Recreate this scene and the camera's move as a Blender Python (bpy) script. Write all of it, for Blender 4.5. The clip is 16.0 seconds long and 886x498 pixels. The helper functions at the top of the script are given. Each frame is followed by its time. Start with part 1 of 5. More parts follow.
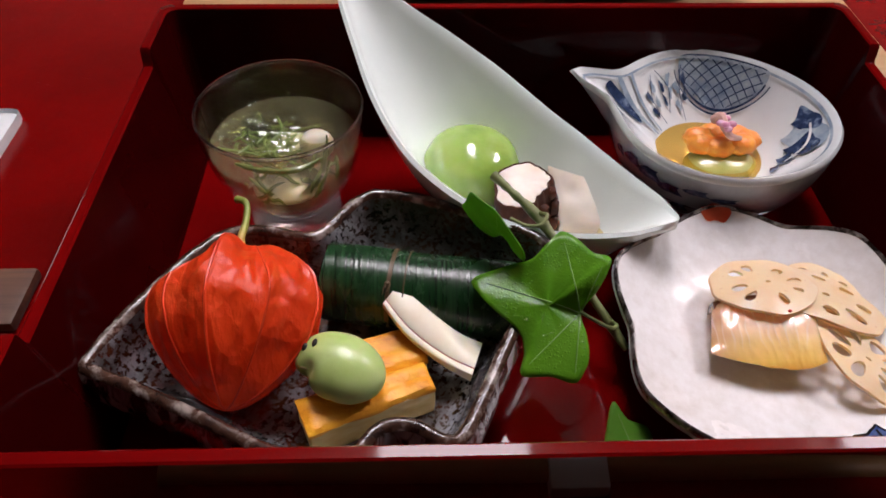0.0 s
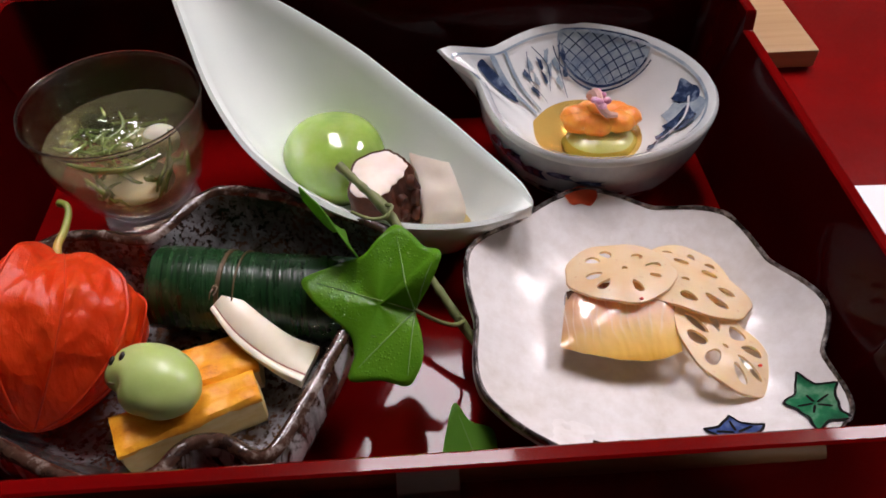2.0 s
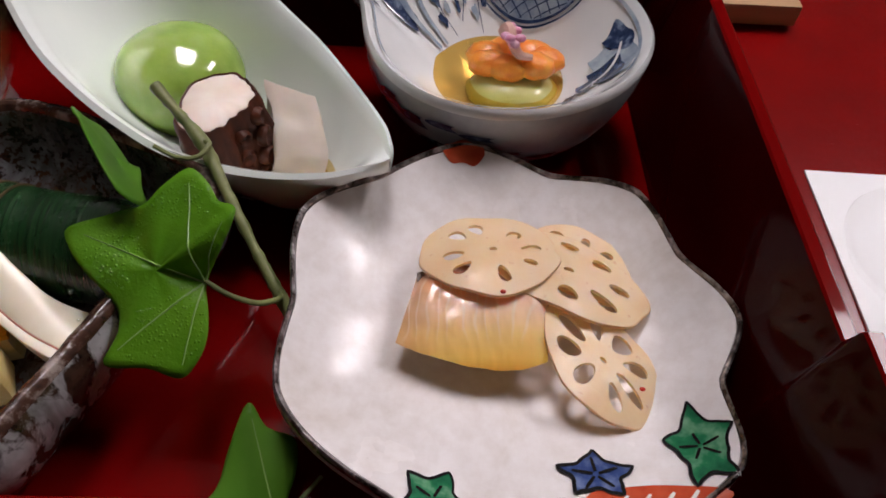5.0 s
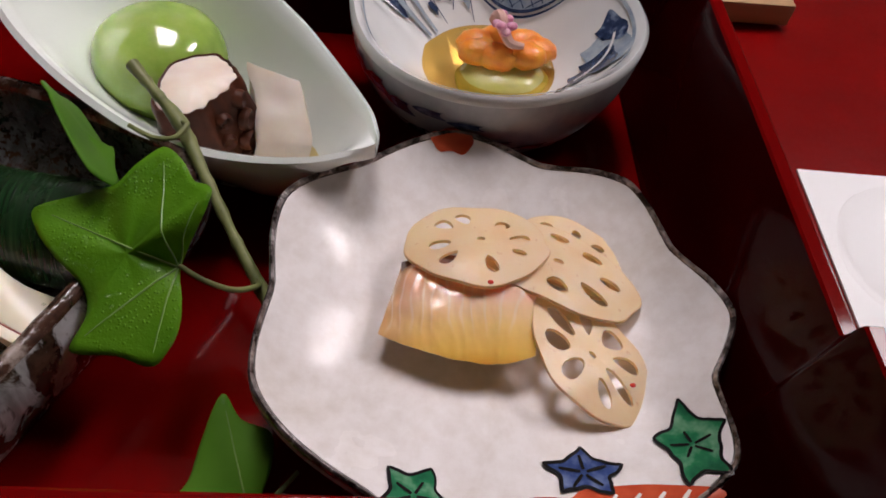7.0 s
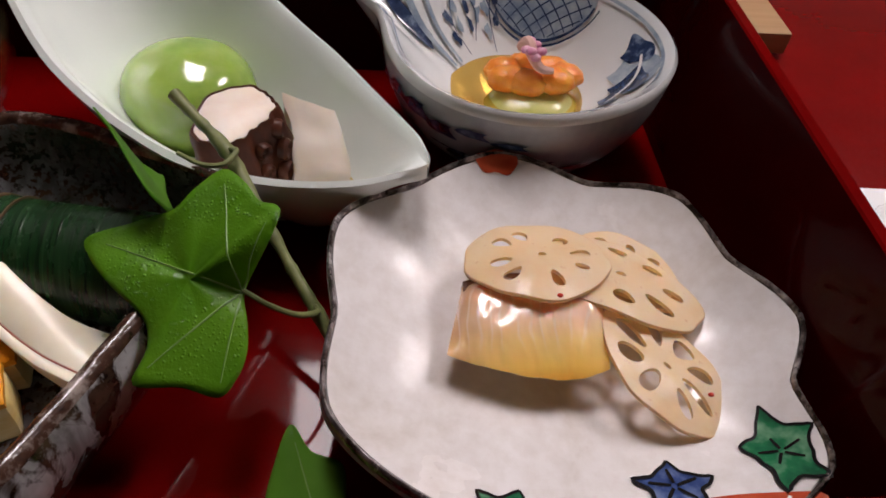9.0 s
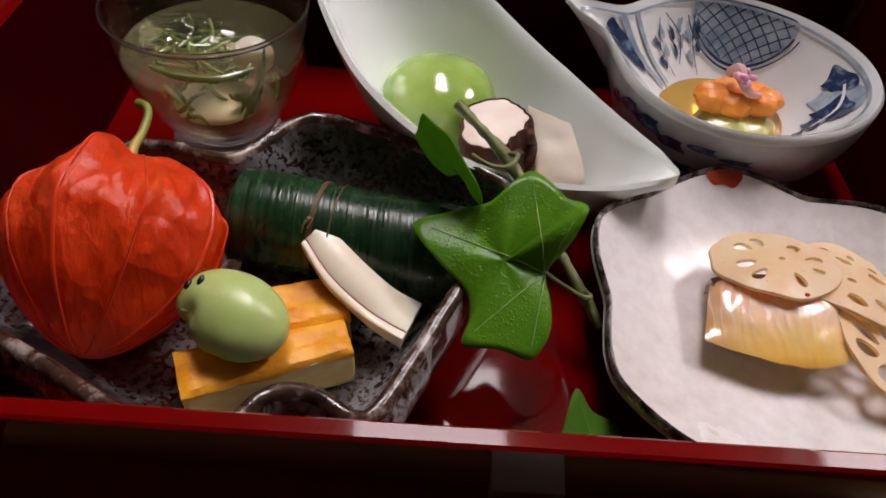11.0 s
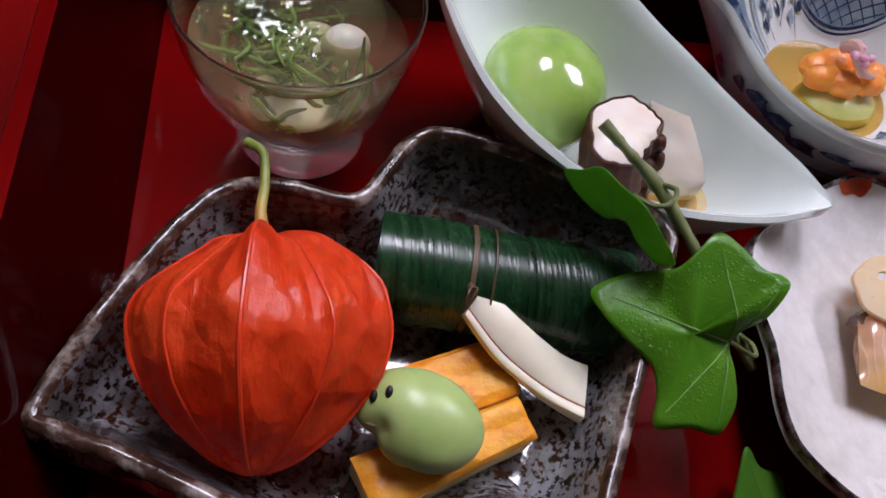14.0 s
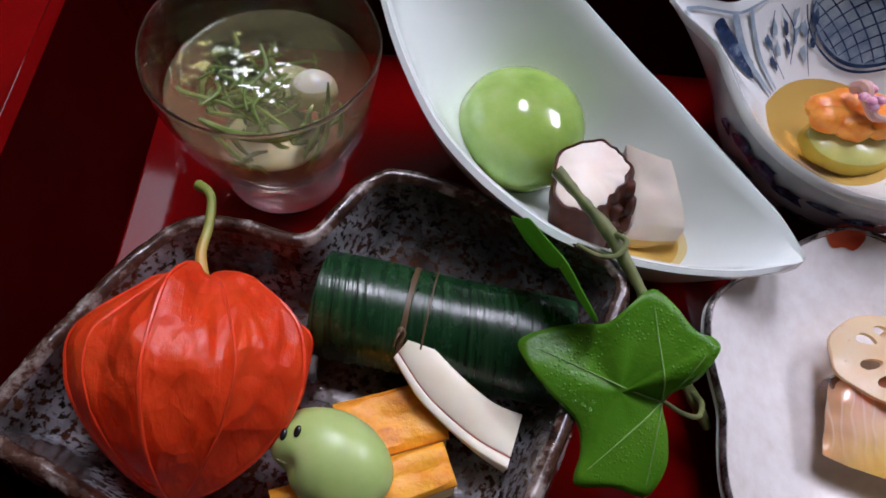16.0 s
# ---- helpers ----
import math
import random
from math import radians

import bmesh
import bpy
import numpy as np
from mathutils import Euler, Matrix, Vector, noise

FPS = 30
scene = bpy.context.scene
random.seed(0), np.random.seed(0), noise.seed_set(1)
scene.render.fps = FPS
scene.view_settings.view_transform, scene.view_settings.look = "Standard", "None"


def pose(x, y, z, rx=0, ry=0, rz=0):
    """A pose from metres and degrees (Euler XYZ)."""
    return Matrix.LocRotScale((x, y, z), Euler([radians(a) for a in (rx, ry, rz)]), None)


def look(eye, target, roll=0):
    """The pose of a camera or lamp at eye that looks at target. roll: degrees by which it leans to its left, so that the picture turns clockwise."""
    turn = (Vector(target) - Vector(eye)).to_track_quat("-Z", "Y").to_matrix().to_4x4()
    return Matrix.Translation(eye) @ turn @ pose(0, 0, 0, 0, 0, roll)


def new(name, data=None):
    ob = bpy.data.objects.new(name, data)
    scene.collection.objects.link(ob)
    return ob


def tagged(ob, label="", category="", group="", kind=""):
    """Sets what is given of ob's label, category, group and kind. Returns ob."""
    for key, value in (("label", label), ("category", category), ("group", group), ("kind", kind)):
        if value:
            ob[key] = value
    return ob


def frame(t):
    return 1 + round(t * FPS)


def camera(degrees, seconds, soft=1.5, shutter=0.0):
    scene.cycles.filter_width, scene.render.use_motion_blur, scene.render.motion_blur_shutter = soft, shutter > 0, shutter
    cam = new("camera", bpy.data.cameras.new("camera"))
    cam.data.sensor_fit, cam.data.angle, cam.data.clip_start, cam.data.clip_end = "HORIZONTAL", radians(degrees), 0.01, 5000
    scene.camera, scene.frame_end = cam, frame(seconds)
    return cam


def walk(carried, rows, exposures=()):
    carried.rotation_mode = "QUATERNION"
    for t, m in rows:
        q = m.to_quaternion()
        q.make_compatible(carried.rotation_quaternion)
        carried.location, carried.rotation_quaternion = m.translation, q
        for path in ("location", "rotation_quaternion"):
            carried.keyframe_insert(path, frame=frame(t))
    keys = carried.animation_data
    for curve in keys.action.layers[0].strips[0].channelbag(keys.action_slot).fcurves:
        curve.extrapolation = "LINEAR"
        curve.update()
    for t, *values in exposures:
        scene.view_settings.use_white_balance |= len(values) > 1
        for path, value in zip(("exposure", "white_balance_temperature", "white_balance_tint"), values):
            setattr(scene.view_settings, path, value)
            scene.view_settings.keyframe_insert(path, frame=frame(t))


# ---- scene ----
# The plan is in decimetres: x to the right, y away, tray floor at 0.12; P() turns it into metres with the tray's middle at the origin and the table top at 0.
def P(x, y, z):
    return Vector(((x - 0.44) / 10, (y - 2.08) / 10, (z + 0.08) / 10))


cam = camera(63.3, 16.0, soft=1.7)
EXPOSURES = [(0.0, -0.08, 6300, 10), (2.0, -0.2, 6450, 10), (4.0, -0.42, 6450, 10), (7.0, -0.53, 6600, 10), (10.0, -0.47, 6700, 10), (12.5, -0.2, 6300, 10), (14.0, -0.3, 5750, 10), (16.0, -0.36, 5650, 10)]
# seconds, eye, point looked at, roll
PATH = [
    (0, (0.043, 0.11, 2.389), (0.095, 1.481, 0.934), 0.9),
    (0.5, (0.181, 0.096, 2.399), (0.246, 1.493, 0.97), 1.1),
    (1, (0.326, 0.111, 2.387), (0.393, 1.517, 0.967), 0.3),
    (1.5, (0.444, 0.199, 2.331), (0.524, 1.566, 0.873), 0.1),
    (2, (0.58, 0.223, 2.307), (0.652, 1.557, 0.819), -0.8),
    (2.5, (0.669, 0.257, 2.292), (0.779, 1.557, 0.775), 0.2),
    (3, (0.818, 0.31, 2.248), (0.943, 1.587, 0.714), 0.8),
    (3.5, (0.945, 0.385, 2.153), (1.041, 1.626, 0.588), 1.7),
    (4, (1.024, 0.507, 2.051), (1.101, 1.719, 0.462), 3.6),
    (6.3, (1.076, 0.62, 1.893), (1.184, 1.845, 0.316), 6.6),
    (6.5, (1.075, 0.624, 1.877), (1.189, 1.845, 0.298), 7.0),
    (7, (1.072, 0.604, 1.883), (1.194, 1.83, 0.307), 7.4),
    (7.5, (1.081, 0.587, 1.89), (1.201, 1.804, 0.308), 7.0),
    (8, (1.042, 0.592, 1.834), (1.143, 1.792, 0.237), 5.7),
    (8.5, (0.949, 0.631, 1.766), (1.107, 1.892, 0.222), 6.2),
    (9, (0.844, 0.563, 1.771), (1.047, 1.905, 0.302), 7.1),
    (9.5, (0.682, 0.422, 1.843), (0.828, 1.835, 0.435), 6.2),
    (10, (0.524, 0.338, 1.886), (0.603, 1.757, 0.479), 5.5),
    (10.2, (0.45, 0.315, 1.898), (0.508, 1.727, 0.483), 5.4),
    (12.3, (-0.106, 0.479, 2.026), (-0.011, 1.707, 0.45), 8.0),
    (12.5, (-0.188, 0.519, 2.065), (-0.063, 1.72, 0.47), 9.1),
    (13, (-0.338, 0.671, 2.132), (-0.12, 1.761, 0.469), 12.6),
    (13.5, (-0.387, 0.824, 2.123), (-0.113, 1.821, 0.411), 15.3),
    (14, (-0.485, 0.984, 2.054), (-0.123, 1.934, 0.331), 19.5),
    (14.5, (-0.604, 1.06, 2.034), (-0.15, 1.986, 0.321), 24.5),
    (15, (-0.618, 1.136, 2.015), (-0.161, 2.047, 0.294), 24.4),
    (15.5, (-0.39, 1.071, 2.099), (-0.073, 2.038, 0.377), 17.0),
    (16, (-0.065, 1.039, 2.182), (0.011, 2.016, 0.438), 7.5),
]
walk(cam, [(t, look(P(*eye), P(*aim), roll)) for t, eye, aim, roll in PATH], EXPOSURES)

# ---- world and lamps ----
world = bpy.data.worlds.new("dim_room")
scene.world = world
world.use_nodes = True
world.node_tree.nodes["Background"].inputs[0].default_value = (1.0, 0.86, 0.72, 1)
world.node_tree.nodes["Background"].inputs[1].default_value = 0.006
LAMP_LIGHT = 36.0


# ---- materials ----
def mat(name, colour, rough=0.5, metal=0.0, spec=0.5, coat=0.0, sss=0.0, sss_radius=(0.003, 0.002, 0.001)):
    m = bpy.data.materials.new(name)
    m.use_nodes = True
    b = m.node_tree.nodes["Principled BSDF"]
    b.inputs["Base Color"].default_value = (*colour, 1)
    b.inputs["Roughness"].default_value = rough
    b.inputs["Metallic"].default_value = metal
    b.inputs["Specular IOR Level"].default_value = spec
    b.inputs["Coat Weight"].default_value = coat
    b.inputs["Coat Roughness"].default_value = 0.06
    if sss:
        b.inputs["Subsurface Weight"].default_value = sss
        b.inputs["Subsurface Radius"].default_value = sss_radius
        b.inputs["Subsurface Scale"].default_value = 1.0
    return m


def nodes_of(m):
    t = m.node_tree
    return t.nodes, t.links, t.nodes["Principled BSDF"]


def coords(m, stretch=(1, 1, 1)):
    n, l, _ = nodes_of(m)
    c = n.new("ShaderNodeTexCoord")
    k = n.new("ShaderNodeMapping")
    k.inputs["Scale"].default_value = stretch
    l.new(c.outputs["Object"], k.inputs["Vector"])
    return k.outputs["Vector"]


def noise_tex(m, scale, detail=4.0, rough=0.55, stretch=(1, 1, 1), distort=0.0):
    n, l, _ = nodes_of(m)
    t = n.new("ShaderNodeTexNoise")
    t.inputs["Scale"].default_value = scale
    t.inputs["Detail"].default_value = detail
    t.inputs["Roughness"].default_value = rough
    t.inputs["Distortion"].default_value = distort
    l.new(coords(m, stretch), t.inputs["Vector"])
    return t.outputs["Fac"]


def ramp(m, fac, stops):
    n, l, _ = nodes_of(m)
    r = n.new("ShaderNodeValToRGB")
    while len(r.color_ramp.elements) < len(stops):
        r.color_ramp.elements.new(0.5)
    for e, (p, c) in zip(r.color_ramp.elements, stops):
        e.position = p
        e.color = (*c, 1) if len(c) == 3 else c
    l.new(fac, r.inputs["Fac"])
    return r.outputs["Color"]


def mixed(m, fac, a, b, mode="MIX"):
    n, l, _ = nodes_of(m)
    x = n.new("ShaderNodeMix")
    x.data_type = "RGBA"
    x.blend_type = mode
    for sock, v in ((x.inputs["Factor"], fac), (x.inputs["A"], a), (x.inputs["B"], b)):
        if isinstance(v, (int, float)):
            sock.default_value = v
        elif isinstance(v, tuple):
            sock.default_value = (*v, 1)
        else:
            l.new(v, sock)
    return x.outputs["Result"]


def set_colour(m, out):
    n, l, b = nodes_of(m)
    l.new(out, b.inputs["Base Color"])


def set_rough(m, fac, low, high):
    n, l, b = nodes_of(m)
    r = n.new("ShaderNodeMapRange")
    r.inputs["To Min"].default_value = low
    r.inputs["To Max"].default_value = high
    l.new(fac, r.inputs["Value"])
    l.new(r.outputs["Result"], b.inputs["Roughness"])


def bump(m, fac, strength, dist):
    n, l, b = nodes_of(m)
    u = n.new("ShaderNodeBump")
    u.inputs["Strength"].default_value = strength
    u.inputs["Distance"].default_value = dist
    l.new(fac, u.inputs["Height"])
    if b.inputs["Normal"].is_linked:
        l.new(b.inputs["Normal"].links[0].from_socket, u.inputs["Normal"])
    l.new(u.outputs["Normal"], b.inputs["Normal"])


def cells(m, scale, stretch=(1, 1, 1), feature="F1", smooth=0.0, warp=0.0):
    """Cell noise; warp bends the cells with soft noise."""
    n, l, _ = nodes_of(m)
    t = n.new("ShaderNodeTexVoronoi")
    t.feature = feature
    t.inputs["Scale"].default_value = scale
    if smooth:
        t.inputs["Smoothness"].default_value = smooth
    at = coords(m, stretch)
    if warp:
        w = n.new("ShaderNodeTexNoise")
        w.inputs["Scale"].default_value = scale * 0.7
        w.inputs["Detail"].default_value = 3
        l.new(at, w.inputs["Vector"])
        k = n.new("ShaderNodeVectorMath")
        k.operation = "SCALE"
        k.inputs["Scale"].default_value = warp
        l.new(w.outputs["Color"], k.inputs[0])
        a = n.new("ShaderNodeVectorMath")
        a.operation = "ADD"
        l.new(at, a.inputs[0])
        l.new(k.outputs["Vector"], a.inputs[1])
        at = a.outputs["Vector"]
    l.new(at, t.inputs["Vector"])
    return t.outputs["Distance"]


def lacquer(name, colour, wear=(0.16, 0.02, 0.012), rough=0.09, spec=0.4):
    m = mat(name, colour, rough, spec=spec)
    big = noise_tex(m, 14, 5, 0.6)
    dark = tuple(c * 0.62 for c in colour)
    base = ramp(m, big, [(0.3, dark), (0.7, colour)])
    worn = ramp(m, noise_tex(m, 160, 6, 0.7), [(0.70, (0, 0, 0)), (0.76, (1, 1, 1))])
    set_colour(m, mixed(m, worn, base, wear))
    scratch = noise_tex(m, 90, 3, 0.6, (1, 14, 1), 0.4)
    set_rough(m, scratch, rough * 0.4, rough * 1.5)
    bump(m, noise_tex(m, 60, 3, 0.5), 0.03, 0.0003)
    return m


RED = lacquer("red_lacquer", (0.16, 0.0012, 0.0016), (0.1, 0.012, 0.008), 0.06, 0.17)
# Tray lacquer again, with the shade of the inner walls put into its colour.
WINE = lacquer("shaded_red_lacquer", (0.034, 0.0005, 0.0008), (0.045, 0.007, 0.005), 0.09, 0.06)
# Glossier outside lacquer; its dark red carries the shade on the outer walls.
OUTER = lacquer("shaded_red_outer_lacquer", (0.05, 0.0008, 0.001), (0.05, 0.008, 0.005), 0.03, 1.0)
TABLE_RED = lacquer("table_red_lacquer", (0.2, 0.001, 0.0012), (0.17, 0.002, 0.002), 0.22)
PORCELAIN = mat("pale_green_porcelain", (0.84, 0.9, 0.87), 0.12, spec=0.5, coat=0.3)
set_colour(PORCELAIN, ramp(PORCELAIN, noise_tex(PORCELAIN, 30, 4), [(0.3, (0.82, 0.89, 0.86)), (0.7, (0.87, 0.92, 0.89))]))
WHITE_GLAZE = mat("white_glaze", (0.74, 0.75, 0.73), 0.1, coat=0.3)
set_colour(WHITE_GLAZE, ramp(WHITE_GLAZE, noise_tex(WHITE_GLAZE, 25, 5), [(0.3, (0.64, 0.66, 0.66)), (0.7, (0.76, 0.775, 0.77))]))
# Bowl glaze for the outside, greyed down to paint in that side's shade.
BLUISH_GLAZE = mat("shaded_blue_grey_glaze", (0.3, 0.33, 0.37), 0.1, coat=0.3)
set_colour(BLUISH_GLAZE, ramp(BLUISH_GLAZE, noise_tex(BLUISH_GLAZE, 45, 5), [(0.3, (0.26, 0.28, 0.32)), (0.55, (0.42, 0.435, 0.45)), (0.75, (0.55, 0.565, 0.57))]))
CREAM_GLAZE = mat("cream_glaze", (0.6, 0.58, 0.57), 0.2, spec=0.42)
CG = noise_tex(CREAM_GLAZE, 22, 6, 0.65, (1, 1, 1), 0.6)
CG_FINE = ramp(CREAM_GLAZE, noise_tex(CREAM_GLAZE, 210, 5, 0.6), [(0.3, (0.9, 0.88, 0.86)), (0.62, (1, 1, 1))])
set_colour(CREAM_GLAZE, mixed(CREAM_GLAZE, 1.0, ramp(CREAM_GLAZE, CG, [(0.28, (0.61, 0.57, 0.53)), (0.45, (0.73, 0.705, 0.695)), (0.7, (0.8, 0.785, 0.79))]), CG_FINE, "MULTIPLY"))
set_rough(CREAM_GLAZE, noise_tex(CREAM_GLAZE, 40, 4), 0.1, 0.36)
bump(CREAM_GLAZE, noise_tex(CREAM_GLAZE, 34, 3), 0.4, 0.003)
bump(CREAM_GLAZE, noise_tex(CREAM_GLAZE, 120, 4), 0.15, 0.0006)
RIM_BROWN = mat("iron_rim_glaze", (0.03, 0.015, 0.01), 0.2, spec=0.6)
set_colour(RIM_BROWN, ramp(RIM_BROWN, noise_tex(RIM_BROWN, 240, 4), [(0.35, (0.018, 0.009, 0.007)), (0.62, (0.06, 0.03, 0.02)), (0.75, (0.12, 0.09, 0.08))]))
PEWTER_RIM = mat("worn_silvered_rim", (0.2, 0.18, 0.18), 0.2, metal=0.55, spec=0.8)
set_colour(PEWTER_RIM, ramp(PEWTER_RIM, noise_tex(PEWTER_RIM, 170, 5, 0.65), [(0.42, (0.03, 0.018, 0.015)), (0.52, (0.22, 0.19, 0.19)), (0.68, (0.62, 0.58, 0.59))]))
set_rough(PEWTER_RIM, noise_tex(PEWTER_RIM, 120, 4), 0.12, 0.4)
BLUE = mat("cobalt_brush", (0.02, 0.05, 0.16), 0.14, coat=0.3)
set_colour(BLUE, ramp(BLUE, noise_tex(BLUE, 180, 5, 0.65), [(0.3, (0.008, 0.015, 0.042)), (0.52, (0.03, 0.05, 0.11)), (0.68, (0.2, 0.26, 0.36))]))
BLUE_WASH = mat("pale_cobalt_wash", (0.26, 0.36, 0.48), 0.14, coat=0.3)
set_colour(BLUE_WASH, ramp(BLUE_WASH, noise_tex(BLUE_WASH, 110, 4, 0.6), [(0.3, (0.15, 0.21, 0.3)), (0.7, (0.45, 0.52, 0.56))]))
INK = mat("black_outline_glaze", (0.01, 0.01, 0.012), 0.2)
GREEN_PAINT = mat("green_overglaze", (0.02, 0.2, 0.09), 0.15, coat=0.4)
set_colour(GREEN_PAINT, ramp(GREEN_PAINT, noise_tex(GREEN_PAINT, 150, 3), [(0.3, (0.008, 0.085, 0.04)), (0.5, (0.02, 0.17, 0.075)), (0.72, (0.2, 0.4, 0.25))]))
BLUE_PAINT = mat("blue_overglaze", (0.03, 0.06, 0.2), 0.15, coat=0.4)
set_colour(BLUE_PAINT, ramp(BLUE_PAINT, noise_tex(BLUE_PAINT, 150, 3), [(0.3, (0.012, 0.025, 0.1)), (0.5, (0.04, 0.07, 0.2)), (0.72, (0.2, 0.26, 0.42))]))
RED_PAINT = mat("red_overglaze", (0.5, 0.06, 0.025), 0.18, coat=0.3)
set_colour(RED_PAINT, ramp(RED_PAINT, noise_tex(RED_PAINT, 120, 3), [(0.3, (0.42, 0.045, 0.02)), (0.7, (0.56, 0.1, 0.04))]))

STONEWARE = mat("speckled_iron_glaze", (0.1, 0.08, 0.07), 0.12, coat=0.55)


def stoneware_nodes():
    m = STONEWARE
    clouds = noise_tex(m, 34, 5, 0.6, (1, 1, 1), 0.8)
    base = ramp(m, clouds, [(0.36, (0.035, 0.027, 0.023)), (0.5, (0.105, 0.098, 0.098)), (0.68, (0.34, 0.35, 0.38))])
    spots = ramp(m, noise_tex(m, 480, 3, 0.6), [(0.5, (1, 1, 1)), (0.57, (0, 0, 0))])
    rust = ramp(m, noise_tex(m, 70, 3), [(0.4, (0.016, 0.009, 0.007)), (0.65, (0.075, 0.026, 0.01))])
    blots = ramp(m, noise_tex(m, 150, 5, 0.65), [(0.58, (1, 1, 1)), (0.68, (0.3, 0.3, 0.3))])
    set_colour(m, mixed(m, blots, rust, mixed(m, spots, rust, base)))
    bump(m, noise_tex(m, 130, 4), 0.3, 0.001)
    bump(m, noise_tex(m, 420, 3), 0.2, 0.0004)


stoneware_nodes()
STONE_OUT = mat("pale_streaked_iron_glaze", (0.2, 0.2, 0.2), 0.16, coat=0.4)
STREAKS = ramp(STONE_OUT, noise_tex(STONE_OUT, 150, 4, 0.6, (1, 1, 0.4), 0.5), [(0.46, (1, 1, 1)), (0.54, (0.0, 0.0, 0.0))])
set_colour(STONE_OUT, mixed(STONE_OUT, STREAKS, ramp(STONE_OUT, noise_tex(STONE_OUT, 240, 3), [(0.35, (0.012, 0.008, 0.006)), (0.65, (0.08, 0.045, 0.03))]), ramp(STONE_OUT, noise_tex(STONE_OUT, 60, 5, 0.6, (1, 1, 0.5), 0.6), [(0.34, (0.2, 0.19, 0.19)), (0.5, (0.48, 0.48, 0.49)), (0.66, (0.74, 0.75, 0.77))])))
bump(STONE_OUT, noise_tex(STONE_OUT, 110, 4), 0.3, 0.001)
STONE_RIM = mat("worn_brown_rim_glaze", (0.1, 0.05, 0.03), 0.2, coat=0.25)
set_colour(STONE_RIM, ramp(STONE_RIM, noise_tex(STONE_RIM, 120, 5, 0.65), [(0.35, (0.018, 0.009, 0.007)), (0.52, (0.06, 0.027, 0.017)), (0.66, (0.3, 0.25, 0.22))]))
set_rough(STONE_RIM, noise_tex(STONE_RIM, 200, 4), 0.07, 0.36)
bump(STONE_RIM, noise_tex(STONE_RIM, 190, 4), 0.5, 0.0012)

HUSK = mat("orange_husk", (0.75, 0.05, 0.01), 0.36, sss=0.2, sss_radius=(0.004, 0.001, 0.0004))
HUSK_TONE = ramp(HUSK, noise_tex(HUSK, 38, 6, 0.65), [(0.28, (0.68, 0.038, 0.006)), (0.5, (0.88, 0.072, 0.01)), (0.75, (0.95, 0.135, 0.025))])
set_colour(HUSK, HUSK_TONE)
set_rough(HUSK, noise_tex(HUSK, 90, 4), 0.16, 0.5)
bump(HUSK, noise_tex(HUSK, 210, 4, 0.6, (1, 0.16, 0.3), 0.4), 0.5, 0.0016)
bump(HUSK, cells(HUSK, 75, (1, 0.5, 0.55), "DISTANCE_TO_EDGE", 0, 0.014), 0.5, 0.005)
bump(HUSK, cells(HUSK, 170, (1, 0.6, 0.6), "F1", 0, 0.008), 0.45, 0.0026)
bump(HUSK, noise_tex(HUSK, 330, 4, 0.65), 0.5, 0.0009)
HUSK_RIB = mat("orange_husk_rib", (0.74, 0.05, 0.01), 0.35, sss=0.1)
STALK = mat("yellow_green_stalk", (0.28, 0.3, 0.05), 0.45)
set_colour(STALK, ramp(STALK, noise_tex(STALK, 60, 4, 0.5, (1, 1, 0.3)), [(0.3, (0.16, 0.22, 0.03)), (0.55, (0.36, 0.34, 0.07)), (0.75, (0.55, 0.3, 0.06))]))

BEAN = mat("peeled_broad_bean", (0.4, 0.55, 0.2), 0.34, coat=0.08, sss=0.35, sss_radius=(0.002, 0.003, 0.001))
set_colour(BEAN, ramp(BEAN, noise_tex(BEAN, 60, 4), [(0.3, (0.36, 0.48, 0.13)), (0.7, (0.5, 0.62, 0.24))]))
bump(BEAN, noise_tex(BEAN, 70, 3), 0.25, 0.0012)
BEAN_SCAR = mat("bean_notch", (0.26, 0.24, 0.1), 0.5)
SEED = mat("black_sesame", (0.008, 0.007, 0.006), 0.35)
EGG_SIDE = mat("yellow_egg_side", (0.78, 0.5, 0.13), 0.35, sss=0.2, sss_radius=(0.003, 0.002, 0.0008))
set_colour(EGG_SIDE, ramp(EGG_SIDE, noise_tex(EGG_SIDE, 110, 5, 0.6, (1, 1, 2.5)), [(0.3, (0.78, 0.54, 0.16)), (0.7, (0.92, 0.74, 0.36))]))
bump(EGG_SIDE, noise_tex(EGG_SIDE, 260, 4), 0.3, 0.0005)
EGG_TOP = mat("browned_egg_top", (0.82, 0.32, 0.03), 0.42, spec=0.35)
set_colour(EGG_TOP, ramp(EGG_TOP, noise_tex(EGG_TOP, 95, 6, 0.7, (0.7, 1.2, 1)), [(0.28, (0.48, 0.12, 0.008)), (0.4, (0.8, 0.31, 0.016)), (0.58, (0.9, 0.44, 0.03)), (0.75, (0.94, 0.58, 0.09))]))
set_rough(EGG_TOP, noise_tex(EGG_TOP, 220, 4), 0.2, 0.65)
bump(EGG_TOP, noise_tex(EGG_TOP, 300, 4), 0.6, 0.0009)
RADISH = mat("white_pickled_slice", (0.78, 0.7, 0.58), 0.28, sss=0.2)
set_colour(RADISH, ramp(RADISH, noise_tex(RADISH, 90, 4), [(0.3, (0.8, 0.72, 0.55)), (0.7, (0.88, 0.82, 0.66))]))
RADISH_SKIN = mat("dark_red_skin", (0.5, 0.19, 0.15), 0.35)

